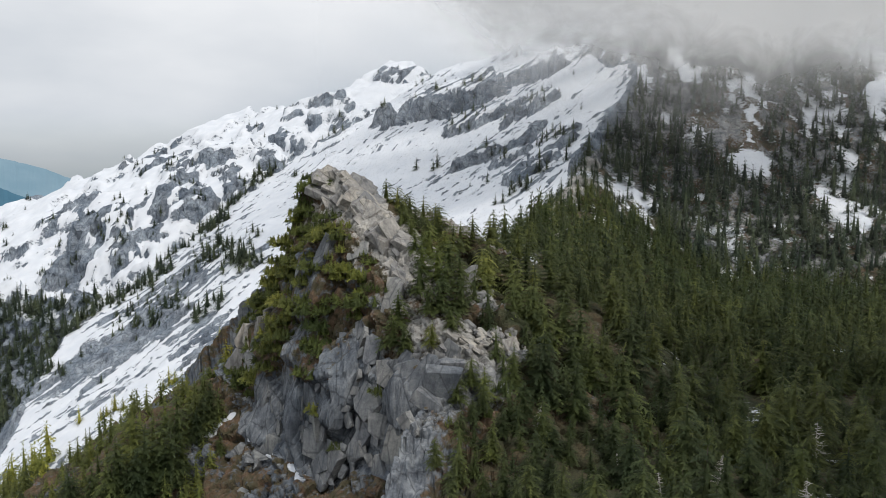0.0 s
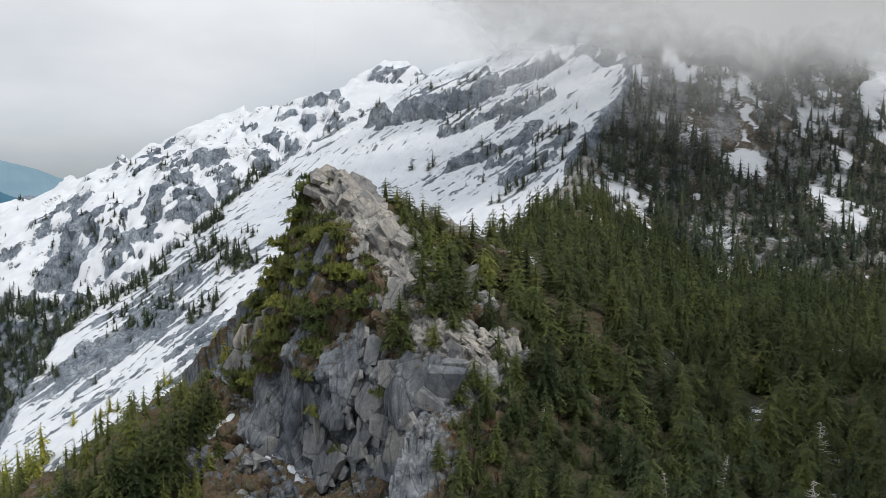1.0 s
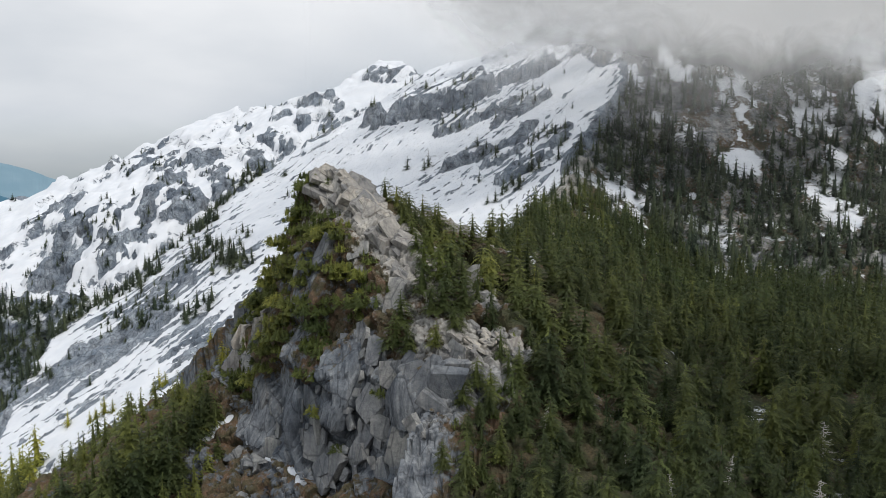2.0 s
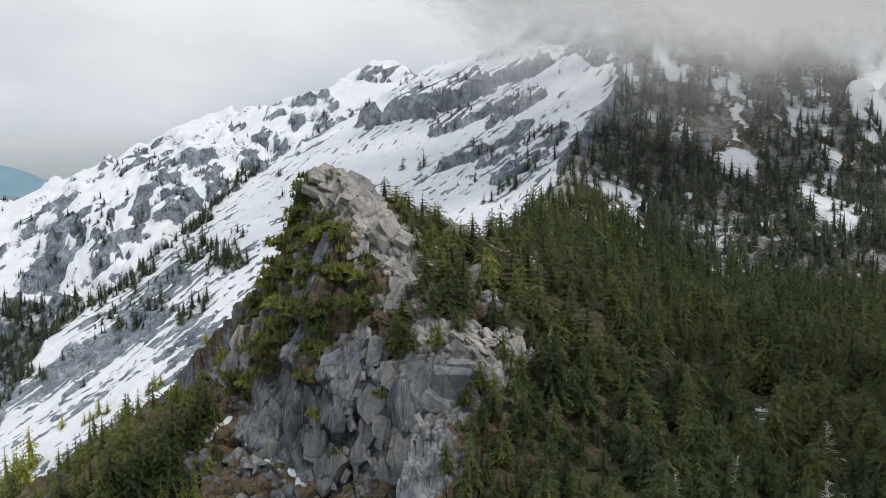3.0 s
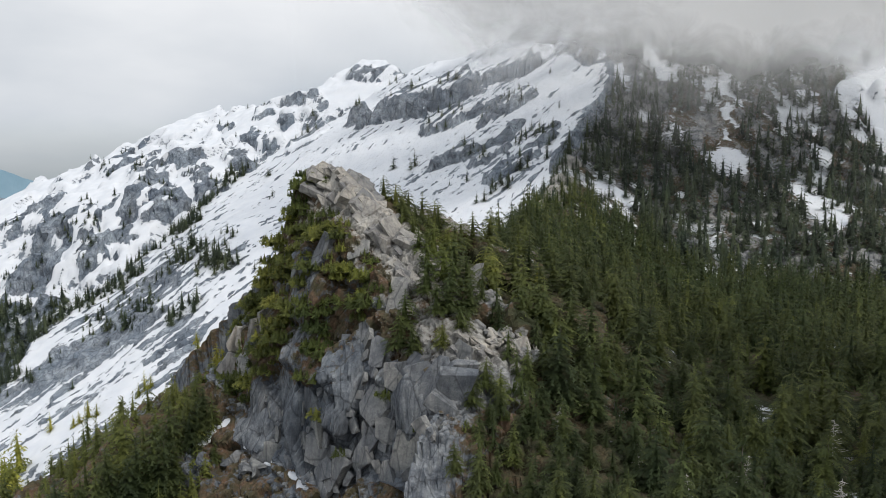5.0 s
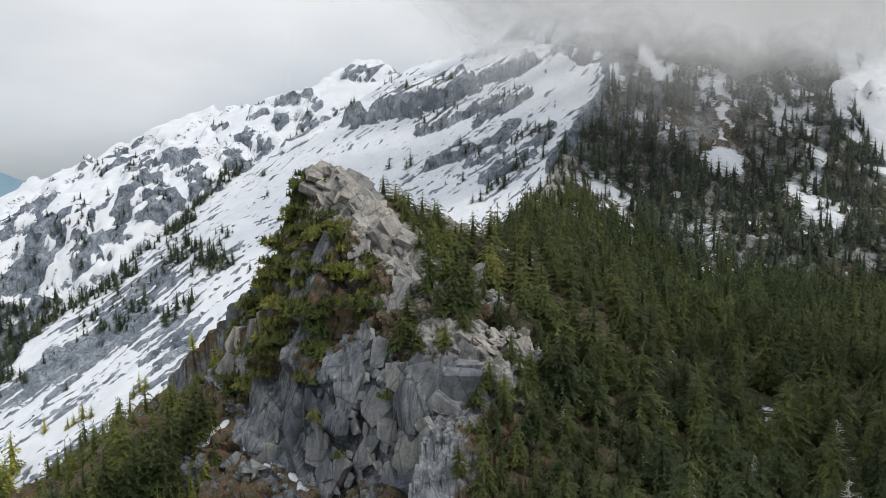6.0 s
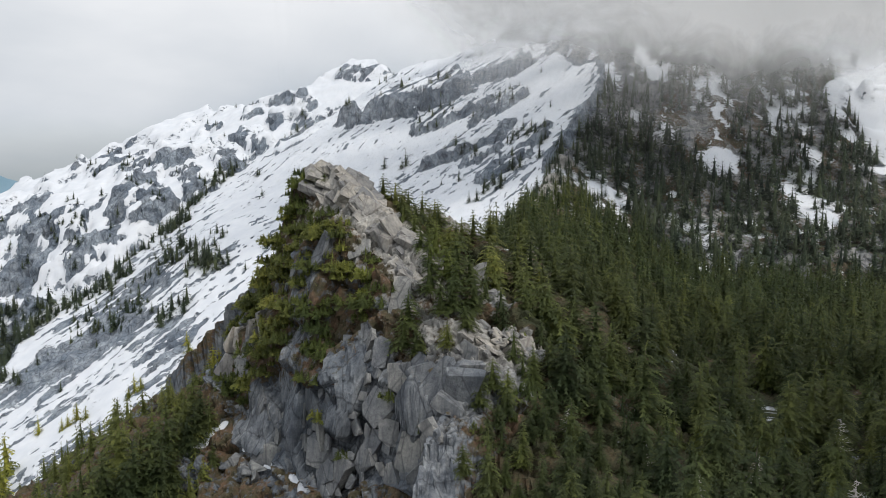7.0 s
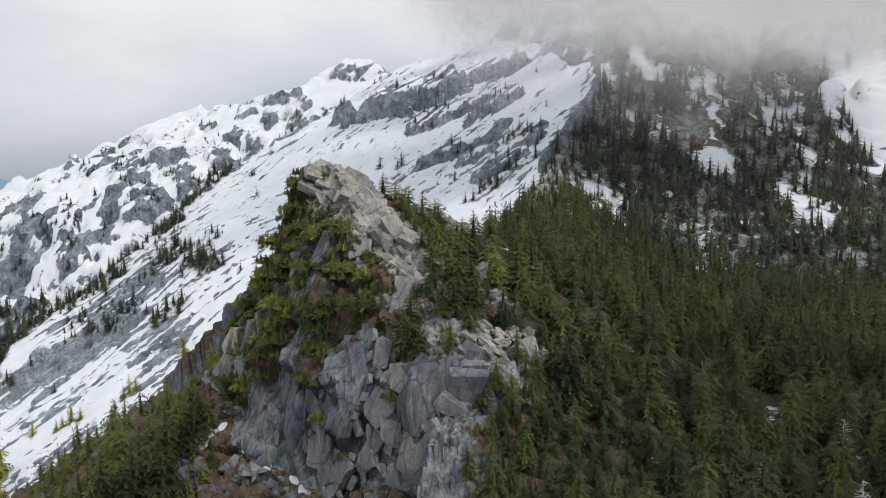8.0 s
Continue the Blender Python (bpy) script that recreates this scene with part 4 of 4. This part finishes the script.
def stand(name, prototypes, places, low, high, label, category, mats):
    """Many trees that nobody could count, as one mesh: every tree scaled and turned from one of a few kinds."""
    vs, fs, off = [], [], 0
    for x, y, z in places:
        v, f = prototypes[int(rng.integers(len(prototypes)))]
        k = low + (high - low) * rng.random()
        a = 6.28 * rng.random()
        c, s = math.cos(a) * k, math.sin(a) * k
        w = 0.85 + 0.35 * rng.random()
        vs.append(np.stack([(v[:, 0] * c - v[:, 1] * s) * w + x, (v[:, 0] * s + v[:, 1] * c) * w + y, v[:, 2] * k + z - 0.3], 1))
        fs.append(f + off)
        off += len(v)
    me = mesh_from(name, np.concatenate(vs), np.concatenate(fs), mats)
    return tagged(new(name, me), label, category, kind="stuff")


mid_kinds = [conifer_crown(10.0, 3.3, 10, 7, 4, bare=0.02, slim=s, lop=0.2, droop=0.3) for s in (0.6, 0.7, 0.85, 0.75)]
far_kinds = [conifer_crown(8.0, 3.0, 8, 6, 3, bare=0.0, slim=s, lop=0.3, core=0.26, droop=0.3) for s in (0.7, 0.9, 0.8, 1.0)]
full_kinds = [conifer_crown(10.0, 3.6, 11, 9, 5, 1, bare=0.02, slim=s, lop=0.2, droop=0.3) for s in (0.6, 0.7, 0.8, 0.75)]
stand("hemlock_forest", full_kinds, middle, 0.75, 1.55, "full dark green hemlocks crowded on the wooded shelf", "forest", [MAT_NEEDLE])
ridge = beyond[:, 2] > -31
stand("ridge_forest", mid_kinds, beyond[ridge], 0.65, 1.2, "short dark hemlocks along the wooded saddle", "forest", [MAT_NEEDLE])
stand("conifer_forest", mid_kinds, beyond[~ridge], 0.75, 1.6, "dense dark green hemlock forest on the wooded shelf", "forest", [MAT_NEEDLE])


def in_mountain_forest(x, y, h, part):
    grove = fbm(x / 30, y / 30, 3, 70)
    inside = np.abs(x + 5) < 0.66 * y
    for cx, cy, rx, ry in SNOW_FIELDS:
        inside = inside & (np.hypot((x - cx) / rx, (y - cy + 3) / ry) > 1.0)
    return inside & (part == 2) & (grove > -0.12 - 0.6 * sstep(25, -35, h) - 0.4 * sstep(215, 250, x)) & (y > 300)


stand("mountain_forest", far_kinds, forest_spots(60, 350, 300, 520, 5.8, in_mountain_forest), 0.8, 2.0, "dark conifer forest with snow patches on the steep mountain", "forest", [MAT_HAZY_NEEDLE])


def in_gully(x, y, h, part):
    grove = fbm(x / 18, y / 18, 3, 71)
    low = (part == 1) & (h < -60) & (h > -98) & (grove > 0.24)
    band = (part == 0) & (h < -42) & (h > -96) & (x < -90) & (y > 385) & (grove > 0.1)
    return (np.abs(x + 5) < 0.66 * y) & (low | band)


def along_gully(x, y, h, part):
    bank = along(BRINK, x, y)
    grove = fbm(x / 14, y / 14, 3, 75)
    clump = np.min([np.hypot(x - cx, y - cy) / r for cx, cy, r in ((-111, 417, 9), (-103, 408, 6), (-154, 521, 9), (-181, 474, 11), (-128, 440, 7), (-140, 455, 8), (-119, 382, 8), (-150, 405, 9))], 0)
    return (np.abs(x + 5) < 0.66 * y) & (((np.abs(bank + 3) < 9) & (y < 590) & (y > 395) & (grove > -0.2)) | (clump < 1))


stand("gully_trees", far_kinds, forest_spots(-400, 0, 250, 620, 5.6, in_gully), 0.25, 0.85, "small dark conifers along a snowy gully", "trees", [MAT_HAZY_NEEDLE])
stand("gully_forest", far_kinds, forest_spots(-300, 0, 370, 620, 4.3, along_gully), 0.6, 1.5, "dark conifers crowded along the brink of the gully", "trees", [MAT_HAZY_NEEDLE])


def in_ridge_trees(x, y, h, part):
    grove = fbm(x / 14, y / 14, 3, 72)
    _, _, rocky, _ = land(x, y)
    return (np.abs(x + 5) < 0.66 * y) & (((part == 0) | (part == 1)) & (y > 350) & (h < 75)) & ((rocky > 0.5) & (grove > 0.18) | (grove > 0.62))


def in_valley(x, y, h, part):
    return (np.abs(x + 5) < 0.68 * y) & (part == 1) & (h < -100 + 8 * fbm(x / 25, y / 25, 2, 76)) & (y > 330)


stand("valley_forest", far_kinds, forest_spots(-420, -150, 330, 580, 6.0, in_valley), 0.9, 1.9, "dark conifer forest on the slope below the gully", "forest", [MAT_HAZY_NEEDLE])
stand("scattered_trees", far_kinds, forest_spots(-420, 110, 350, 720, 5.5, in_ridge_trees), 0.3, 0.9, "scattered stunted conifers on snow and rock", "trees", [MAT_HAZY_NEEDLE])


def in_saddle(x, y, h, part):
    grove = fbm(x / 12, y / 12, 3, 73)
    crest = along(RIDGE, x, y)
    return (part == 4) & (y > 225) & (np.abs(crest) < 26) & (grove > -0.1)


stand("dark_trees", mid_kinds, [(x, y, place(x, y)) for x, y in ((31.6, 364.6), (34, 366), (37, 372), (33, 371), (39.3, 362.7), (42, 366), (24.6, 361.4), (28, 360), (-5.8, 458.9), (-3.5, 461), (-16.1, 469.3),
      (55.2, 429.5), (58.3, 402), (52.2, 430.5), (57, 427), (60, 424), (62, 410), (47, 376), (50, 372), (64, 393), (67, 398), (60, 376))], 0.45, 1.05, "dark conifers standing out against the snow", "trees", [MAT_HAZY_NEEDLE])
stand("saddle_trees", mid_kinds, forest_spots(0, 110, 225, 400, 4.6, in_saddle), 0.4, 0.85, "dark conifers on the snowy saddle behind the spur", "trees", [MAT_HAZY_NEEDLE])


def in_undergrowth(x, y, h, part):
    crest = along(RIDGE, x, y)
    return (np.abs(x + 5) < 0.64 * (y + 6)) & (h > -75) & ((part == 3) | ((part == 4) & (crest < -5))) & (x > 2)


def on_left_bank(x, y, h, part):
    return (part == 4) & (h < -43) & (h > -80) & (x + 0.4 * (y - 140) < -44) & (fbm(x / 7, y / 7, 2, 77) > -0.35)


stand("bank_trees", mid_kinds, clear_of(forest_spots(-100, -42, 112, 166, 3.6, on_left_bank), 2.2), 0.35, 0.85, "olive young hemlocks on the bank below the cliff", "trees", [MAT_LIT_OLIVE])
stand("young_trees", mid_kinds, clear_of(forest_spots(2, 62, 78, 130, 3.1, in_undergrowth), 1.8), 0.3, 0.62, "young bushy hemlocks between the tall trees", "trees", [MAT_NEEDLE])
stand("yellow_trees", mid_kinds, [(x, y, place(x, y)) for x, y in ((-99, 336), (-97, 333), (-101, 341), (-96, 328), (-147.5, 325), (-144, 326), (-140, 325), (-150, 325), (-120.7, 328.5), (-122, 325), (-118, 328.5), (-166, 298), (-171, 306), (-159, 292), (-104, 350), (-162, 330), (-163, 294), (-168, 301))],
      0.45, 0.95, "conifers scattered on the open snow slope, sunlight painted yellow-green into their needles", "trees", [MAT_SUN_TINTED])
stand("sunlit_trees", mid_kinds, [(x, y, place(x, y)) for x, y in ((-163, 294), (-168, 301), (-159, 290), (-172, 302), (-166, 288), (-175, 296), (-156, 286), (-170, 290), (-164, 306))], 1.1, 1.9, "tall conifers at the foot of the snow, sunlight painted yellow-green into their needles", "trees", [MAT_SUN_TINTED])

# ---------- loose rock and dead wood ----------
def finish_rock(bm, name, mat, wear):
    """Hull of the scattered points, flat faces joined, edges slightly worn."""
    bmesh.ops.convex_hull(bm, input=bm.verts)
    bmesh.ops.delete(bm, geom=[v for v in bm.verts if not v.link_faces], context='VERTS')
    bmesh.ops.dissolve_limit(bm, angle_limit=radians(12), verts=bm.verts, edges=bm.edges)
    bmesh.ops.bevel(bm, geom=bm.edges[:], offset=wear, segments=1, affect='EDGES', clamp_overlap=True)
    bmesh.ops.triangulate(bm, faces=bm.faces[:])
    me = bpy.data.meshes.new(name)
    bm.to_mesh(me)
    bm.free()
    me.polygons.foreach_set("use_smooth", [False] * len(me.polygons))
    me.materials.append(mat)
    return me


def boulder_mesh(name, size, points, seed, mat):
    """An angular block: the hull of a few scattered points."""
    r = random.Random(seed)
    bm = bmesh.new()
    for _ in range(points):
        v = Vector((r.uniform(-1, 1), r.uniform(-1, 1), r.uniform(-1, 1)))
        v = v / max(abs(c) for c in v) * r.uniform(0.8, 1.0)
        bm.verts.new((v.x * size[0], v.y * size[1], v.z * size[2]))
    return finish_rock(bm, name, mat, 0.04 * min(size))


def slab_mesh(name, size, seed, mat):
    """A jointed slab: a skewed block whose two ends break off along slanting joints."""
    r = random.Random(seed)
    skew = r.uniform(-0.3, 0.3)
    bm = bmesh.new()
    for sx in (-1, 1):
        for sy in (-1, 1):
            for sz in (-1, 1):
                x = size[0] * (sx * r.uniform(0.65, 1.0) + skew * sz)
                z = size[2] * (sz * r.uniform(0.6, 1.0))
                bm.verts.new((x, size[1] * (sy * r.uniform(0.8, 1.0) - 0.15 * sz), z))
    for sz in (-1, 1):
        bm.verts.new((size[0] * r.uniform(-0.5, 0.5) + skew * size[0] * sz, -size[1] * 0.9, sz * size[2] * r.uniform(0.95, 1.15)))
    bm.verts.new((size[0] * r.uniform(-0.6, 0.6), -size[1] * r.uniform(1.0, 1.25), size[2] * r.uniform(-0.4, 0.4)))
    return finish_rock(bm, name, mat, 0.06 * size[1])


SLABS = [slab_mesh("crest_rock", (1.0 + 0.08 * s, 0.30 + 0.03 * s, 1.9), s, MAT_PALE) for s in range(8)]
BLOCKS = [boulder_mesh("boulder", (0.9, 0.8, 0.65), 13, 20 + s, MAT_PALE) for s in range(6)]
PLATES = [slab_mesh("cliff_plate", (1.2 + 0.1 * s, 0.55, 2.3 - 0.13 * s), 40 + s, MAT_FACE) for s in range(10)]
RUBBLE = [boulder_mesh("boulder", (0.95, 0.8, 0.7), 12, 60 + s, MAT_FACE) for s in range(5)]
rock_random = random.Random(4)


def set_rock(name, meshes, x, y, size, turn, tilt, dip, label, category, group, sink):
    ob = new(name, meshes[rock_random.randrange(len(meshes))])
    ob.matrix_basis = pose(x, y, place(x, y) - sink * size, tilt, dip, turn) @ Matrix.Diagonal((size * rock_random.uniform(0.8, 1.25), size * rock_random.uniform(0.8, 1.2), size * rock_random.uniform(0.8, 1.2), 1))
    return tagged(ob, label, category, group)


def crest_point(t):
    """A place along the bare crest, t from 0 at the block field to 1 at the summit."""
    line = SPUR[3:]
    t = t * (len(line) - 1.001)
    i = int(t)
    a, b = line[i], line[i + 1]
    f = t - i
    return a[0] + f * (b[0] - a[0]), a[1] + f * (b[1] - a[1])


# bedding of the crest: the long way of the slabs, and the way up from their broad sides
bed_long = Vector((0.80, -0.22, -0.56)).normalized()
bed_up = Vector((0.34, -0.52, 0.78))
bed_up = (bed_up - bed_long * bed_up.dot(bed_long)).normalized()
BEDDING = Matrix((bed_up.cross(bed_long), bed_up, bed_long)).transposed().to_4x4()
# slabs of the crest, bedded one over the other and dipping towards the wooded flank
for k in range(120):
    cx, cy = crest_point(rock_random.uniform(0.2, 0.88) ** 0.8)
    off = rock_random.uniform(-3.6, 4.5)
    size = rock_random.choice((0.35, 0.5, 0.7, 0.9, 1.2, 1.6))
    ob = set_rock("crest_rock", SLABS, cx + off * 0.9, cy + off * 0.42, size, 0, 0, 0, "pale angular granite slab tilted on the bare crest", "rock", "slabs of the bare crest", 0.22)
    slip = Euler([radians(rock_random.gauss(0, 10)) for _ in range(3)]).to_matrix().to_4x4()
    ob.matrix_basis = Matrix.Translation(ob.matrix_basis.translation) @ BEDDING @ slip @ Matrix.Diagonal((*ob.matrix_basis.to_scale(), 1))
# upright plates on the shoulder
for x, y, size, turn in ((-41, 156, 1.5, 20), (-39, 153, 1.3, 35), (-42, 153, 1.1, 10), (-36.5, 151.5, 1.3, 25), (-33.5, 148, 1.5, 30)):
    set_rock("crest_rock", SLABS, x, y, size, turn, -12 + rock_random.gauss(0, 6), rock_random.gauss(14, 6), "tall pale granite plate standing on the rocky shoulder", "rock", "slabs of the bare crest", 0.15)
# field of broken slabs and blocks on the flank
for (cx, cy, r, n) in ((4.5, 117.4, 2.8, 14), (9, 118, 2.6, 12), (7, 127, 3.0, 12), (5.8, 136, 2.8, 10), (19, 165, 2.6, 9), (8.5, 167.5, 3.0, 9), (2, 115, 2.5, 8), (12, 119.5, 2.5, 8)):
    for k in range(int(n * 1.7)):
        a, d = rock_random.uniform(0, 6.28), r * math.sqrt(rock_random.random())
        flat = k % 3 > 0
        ob = set_rock("boulder", SLABS if flat else BLOCKS, cx + d * math.cos(a), cy + d * math.sin(a), rock_random.choice((0.22, 0.3, 0.4, 0.55, 0.75)) * (1 if flat else 1.1), rock_random.uniform(0, 360), rock_random.uniform(-25, 25),
                      rock_random.uniform(-25, 25), "pale broken granite block in a rock field", "rock", "blocks of the rock field", 0.15)
        if flat:
            slip = Euler([radians(rock_random.gauss(0, 16)) for _ in range(3)]).to_matrix().to_4x4()
            ob.matrix_basis = Matrix.Translation(ob.matrix_basis.translation) @ BEDDING @ slip @ Matrix.Diagonal((*ob.matrix_basis.to_scale(), 1))
# loose stones in the brown heath at the foot of the cliff
for k in range(70):
    x, y = rock_random.uniform(-47, -20), rock_random.uniform(119, 146)
    if not -62 < place(x, y) < -45:
        continue
    set_rock("boulder", RUBBLE, x, y, rock_random.choice((0.35, 0.5, 0.7, 1.0, 1.5)), rock_random.uniform(0, 360), rock_random.uniform(-30, 30), rock_random.uniform(-30, 30), "grey granite stone half sunk in brown heath", "rock", "stones below the cliff", 0.2)
# plates of the cliff, leaning against its face
cand = np.array([(rock_random.uniform(-44, 3), rock_random.uniform(98, 150)) for _ in range(9000)])
cand_h, cand_part = land(cand[:, 0], cand[:, 1])[:2]
slope_x = land(cand[:, 0] + 1, cand[:, 1])[0] - cand_h
slope_y = land(cand[:, 0], cand[:, 1] + 1)[0] - cand_h
cand_steep = np.hypot(slope_x, slope_y)
made = []
for k in np.nonzero((cand_part == 4) & (cand_steep > 1.6) & (cand_h > -70) & (bush_zone(cand[:, 0], cand[:, 1]) < 0.3) & ((cand[:, 0] + 0.35 * (cand[:, 1] - 140)) > -42))[0]:
    x, y, z = cand[k][0], cand[k][1], cand_h[k]
    if len(made) >= 190 or any((x - a) ** 2 + (y - b) ** 2 + (z - c) ** 2 < 5.0 for a, b, c in made):
        continue
    made.append((x, y, z))
    face = math.degrees(math.atan2(slope_y[k], slope_x[k])) - 90
    ob = set_rock("cliff_plate", PLATES, x, y, rock_random.choice((0.4, 0.55, 0.7, 0.9, 1.2, 1.7)), face + rock_random.gauss(0, 14), 0, 0, "blue-grey granite plate leaning on the cliff", "rock", "plates of the cliff", 0.0)
    lean = math.degrees(math.atan(cand_steep[k])) - 90 + rock_random.gauss(0, 6)
    turn = Matrix.Rotation(radians(face + rock_random.gauss(0, 16)), 4, 'Z') @ Matrix.Rotation(radians(lean), 4, 'X') @ Matrix.Rotation(radians(rock_random.gauss(24, 34)), 4, 'Y')
    inward = Vector((slope_x[k], slope_y[k], 0)).normalized() * 0.35 * ob.matrix_basis.to_scale().y
    ob.matrix_basis = Matrix.Translation(ob.matrix_basis.translation + inward) @ turn @ Matrix.Diagonal((*ob.matrix_basis.to_scale(), 1))


def make_snag(high, seed):
    """A dead standing tree: bleached trunk and crooked bare limbs."""
    r = random.Random(seed)
    root = thing("dead_tree", "bleached grey dead conifer with bare limbs", "tree", "dead trees in the forest")
    part_of(root, "trunk", trunk_mesh(high, 0.02 * high, "trunk", MAT_DEAD, 7, 6, 0.06))
    for k in range(34):
        t = r.uniform(0.25, 0.97)
        a = r.uniform(0, 6.28)
        length = high * 0.24 * (1.1 - t) * r.uniform(0.6, 1.3) + 0.3
        cu = bpy.data.curves.new("limb", 'CURVE')
        cu.dimensions = '3D'
        cu.bevel_depth = 0.06
        cu.bevel_resolution = 0
        sp = cu.splines.new('POLY')
        sp.points.add(3)
        for i in range(4):
            q = length * i / 3
            sp.points[i].co = (q * math.cos(a + 0.12 * i), q * math.sin(a + 0.12 * i), t * high - 0.25 * q + 0.28 * q * q / length + r.uniform(-0.08, 0.08), 1)
            sp.points[i].radius = 1.4 - 0.38 * i
        tmp = bpy.data.objects.new("limb", cu)
        me = bpy.data.meshes.new_from_object(tmp)
        bpy.data.objects.remove(tmp)
        me.materials.clear()
        me.materials.append(MAT_DEAD)
        part_of(root, "limb", me)
    return root


snag = make_snag(9.0, 5)
snag.matrix_basis = set_thing(snag, 41.8, 84.1, 0.95, 20)
for x, y, s, turn, lean in ((13, 102.5, 0.5, 80, 8), (31, 82, 0.75, 140, -5), (27, 90, 0.6, 200, 12), (57, 112, 0.9, 300, 4), (24, 100.5, 0.55, 10, -14), (15.5, 101, 0.4, 240, 30), (36, 96, 0.7, 33, 6)):
    copy_thing(snag, set_thing(snag, x, y, s, turn, lean))
# bleached fallen wood on the crest
for x, y, s, turn, tilt in ((-20, 149, 0.32, 60, 70), (-18.5, 147.5, 0.28, 120, 64), (-17, 145, 0.3, 200, 75), (-12, 139, 0.25, 300, 68), (-7, 127, 0.3, 30, 60)):
    copy_thing(snag, pose(x, y, place(x, y) + 0.25, tilt, 0, turn) @ Matrix.Scale(s, 4))

# ---------- low cloud on the mountain ----------
def build_cloud():
    """Several drifting layers of vapour one behind the other; density grows upwards and to the right."""
    verts, faces, dens = [], [], []
    nx, nz = 60, 26
    for k, dist in enumerate((315, 365, 415, 480, 590)):
        o = len(verts)
        for i in range(nx + 1):
            for j in range(nz + 1):
                u, w = i / nx, j / nz
                x = -0.16 * dist + u * 0.95 * dist
                z = -60 + w * 220
                y = dist + 14 * math.sin(4 * u + k) + 22 * noise.noise(Vector((u * 3, w * 2, k * 1.7)))
                verts.append((x, y, z))
                base = (z / dist - 0.152 + 0.034 * min(1.0, max(0.0, (u - 0.3) / 0.35))) / 0.20 + 0.5 + 0.06 * math.sin(u * 5 + k)
                rim = min(1.0, u * 4, (1 - u) * 12)
                dens.append(base - 1.2 * (1 - rim))
        for i in range(nx):
            for j in range(nz):
                a = o + i * (nz + 1) + j
                faces.append((a, a + nz + 1, a + nz + 2, a + 1))
    # an unseen sheet overhead, beyond the wooded shelf, added to shade the forest
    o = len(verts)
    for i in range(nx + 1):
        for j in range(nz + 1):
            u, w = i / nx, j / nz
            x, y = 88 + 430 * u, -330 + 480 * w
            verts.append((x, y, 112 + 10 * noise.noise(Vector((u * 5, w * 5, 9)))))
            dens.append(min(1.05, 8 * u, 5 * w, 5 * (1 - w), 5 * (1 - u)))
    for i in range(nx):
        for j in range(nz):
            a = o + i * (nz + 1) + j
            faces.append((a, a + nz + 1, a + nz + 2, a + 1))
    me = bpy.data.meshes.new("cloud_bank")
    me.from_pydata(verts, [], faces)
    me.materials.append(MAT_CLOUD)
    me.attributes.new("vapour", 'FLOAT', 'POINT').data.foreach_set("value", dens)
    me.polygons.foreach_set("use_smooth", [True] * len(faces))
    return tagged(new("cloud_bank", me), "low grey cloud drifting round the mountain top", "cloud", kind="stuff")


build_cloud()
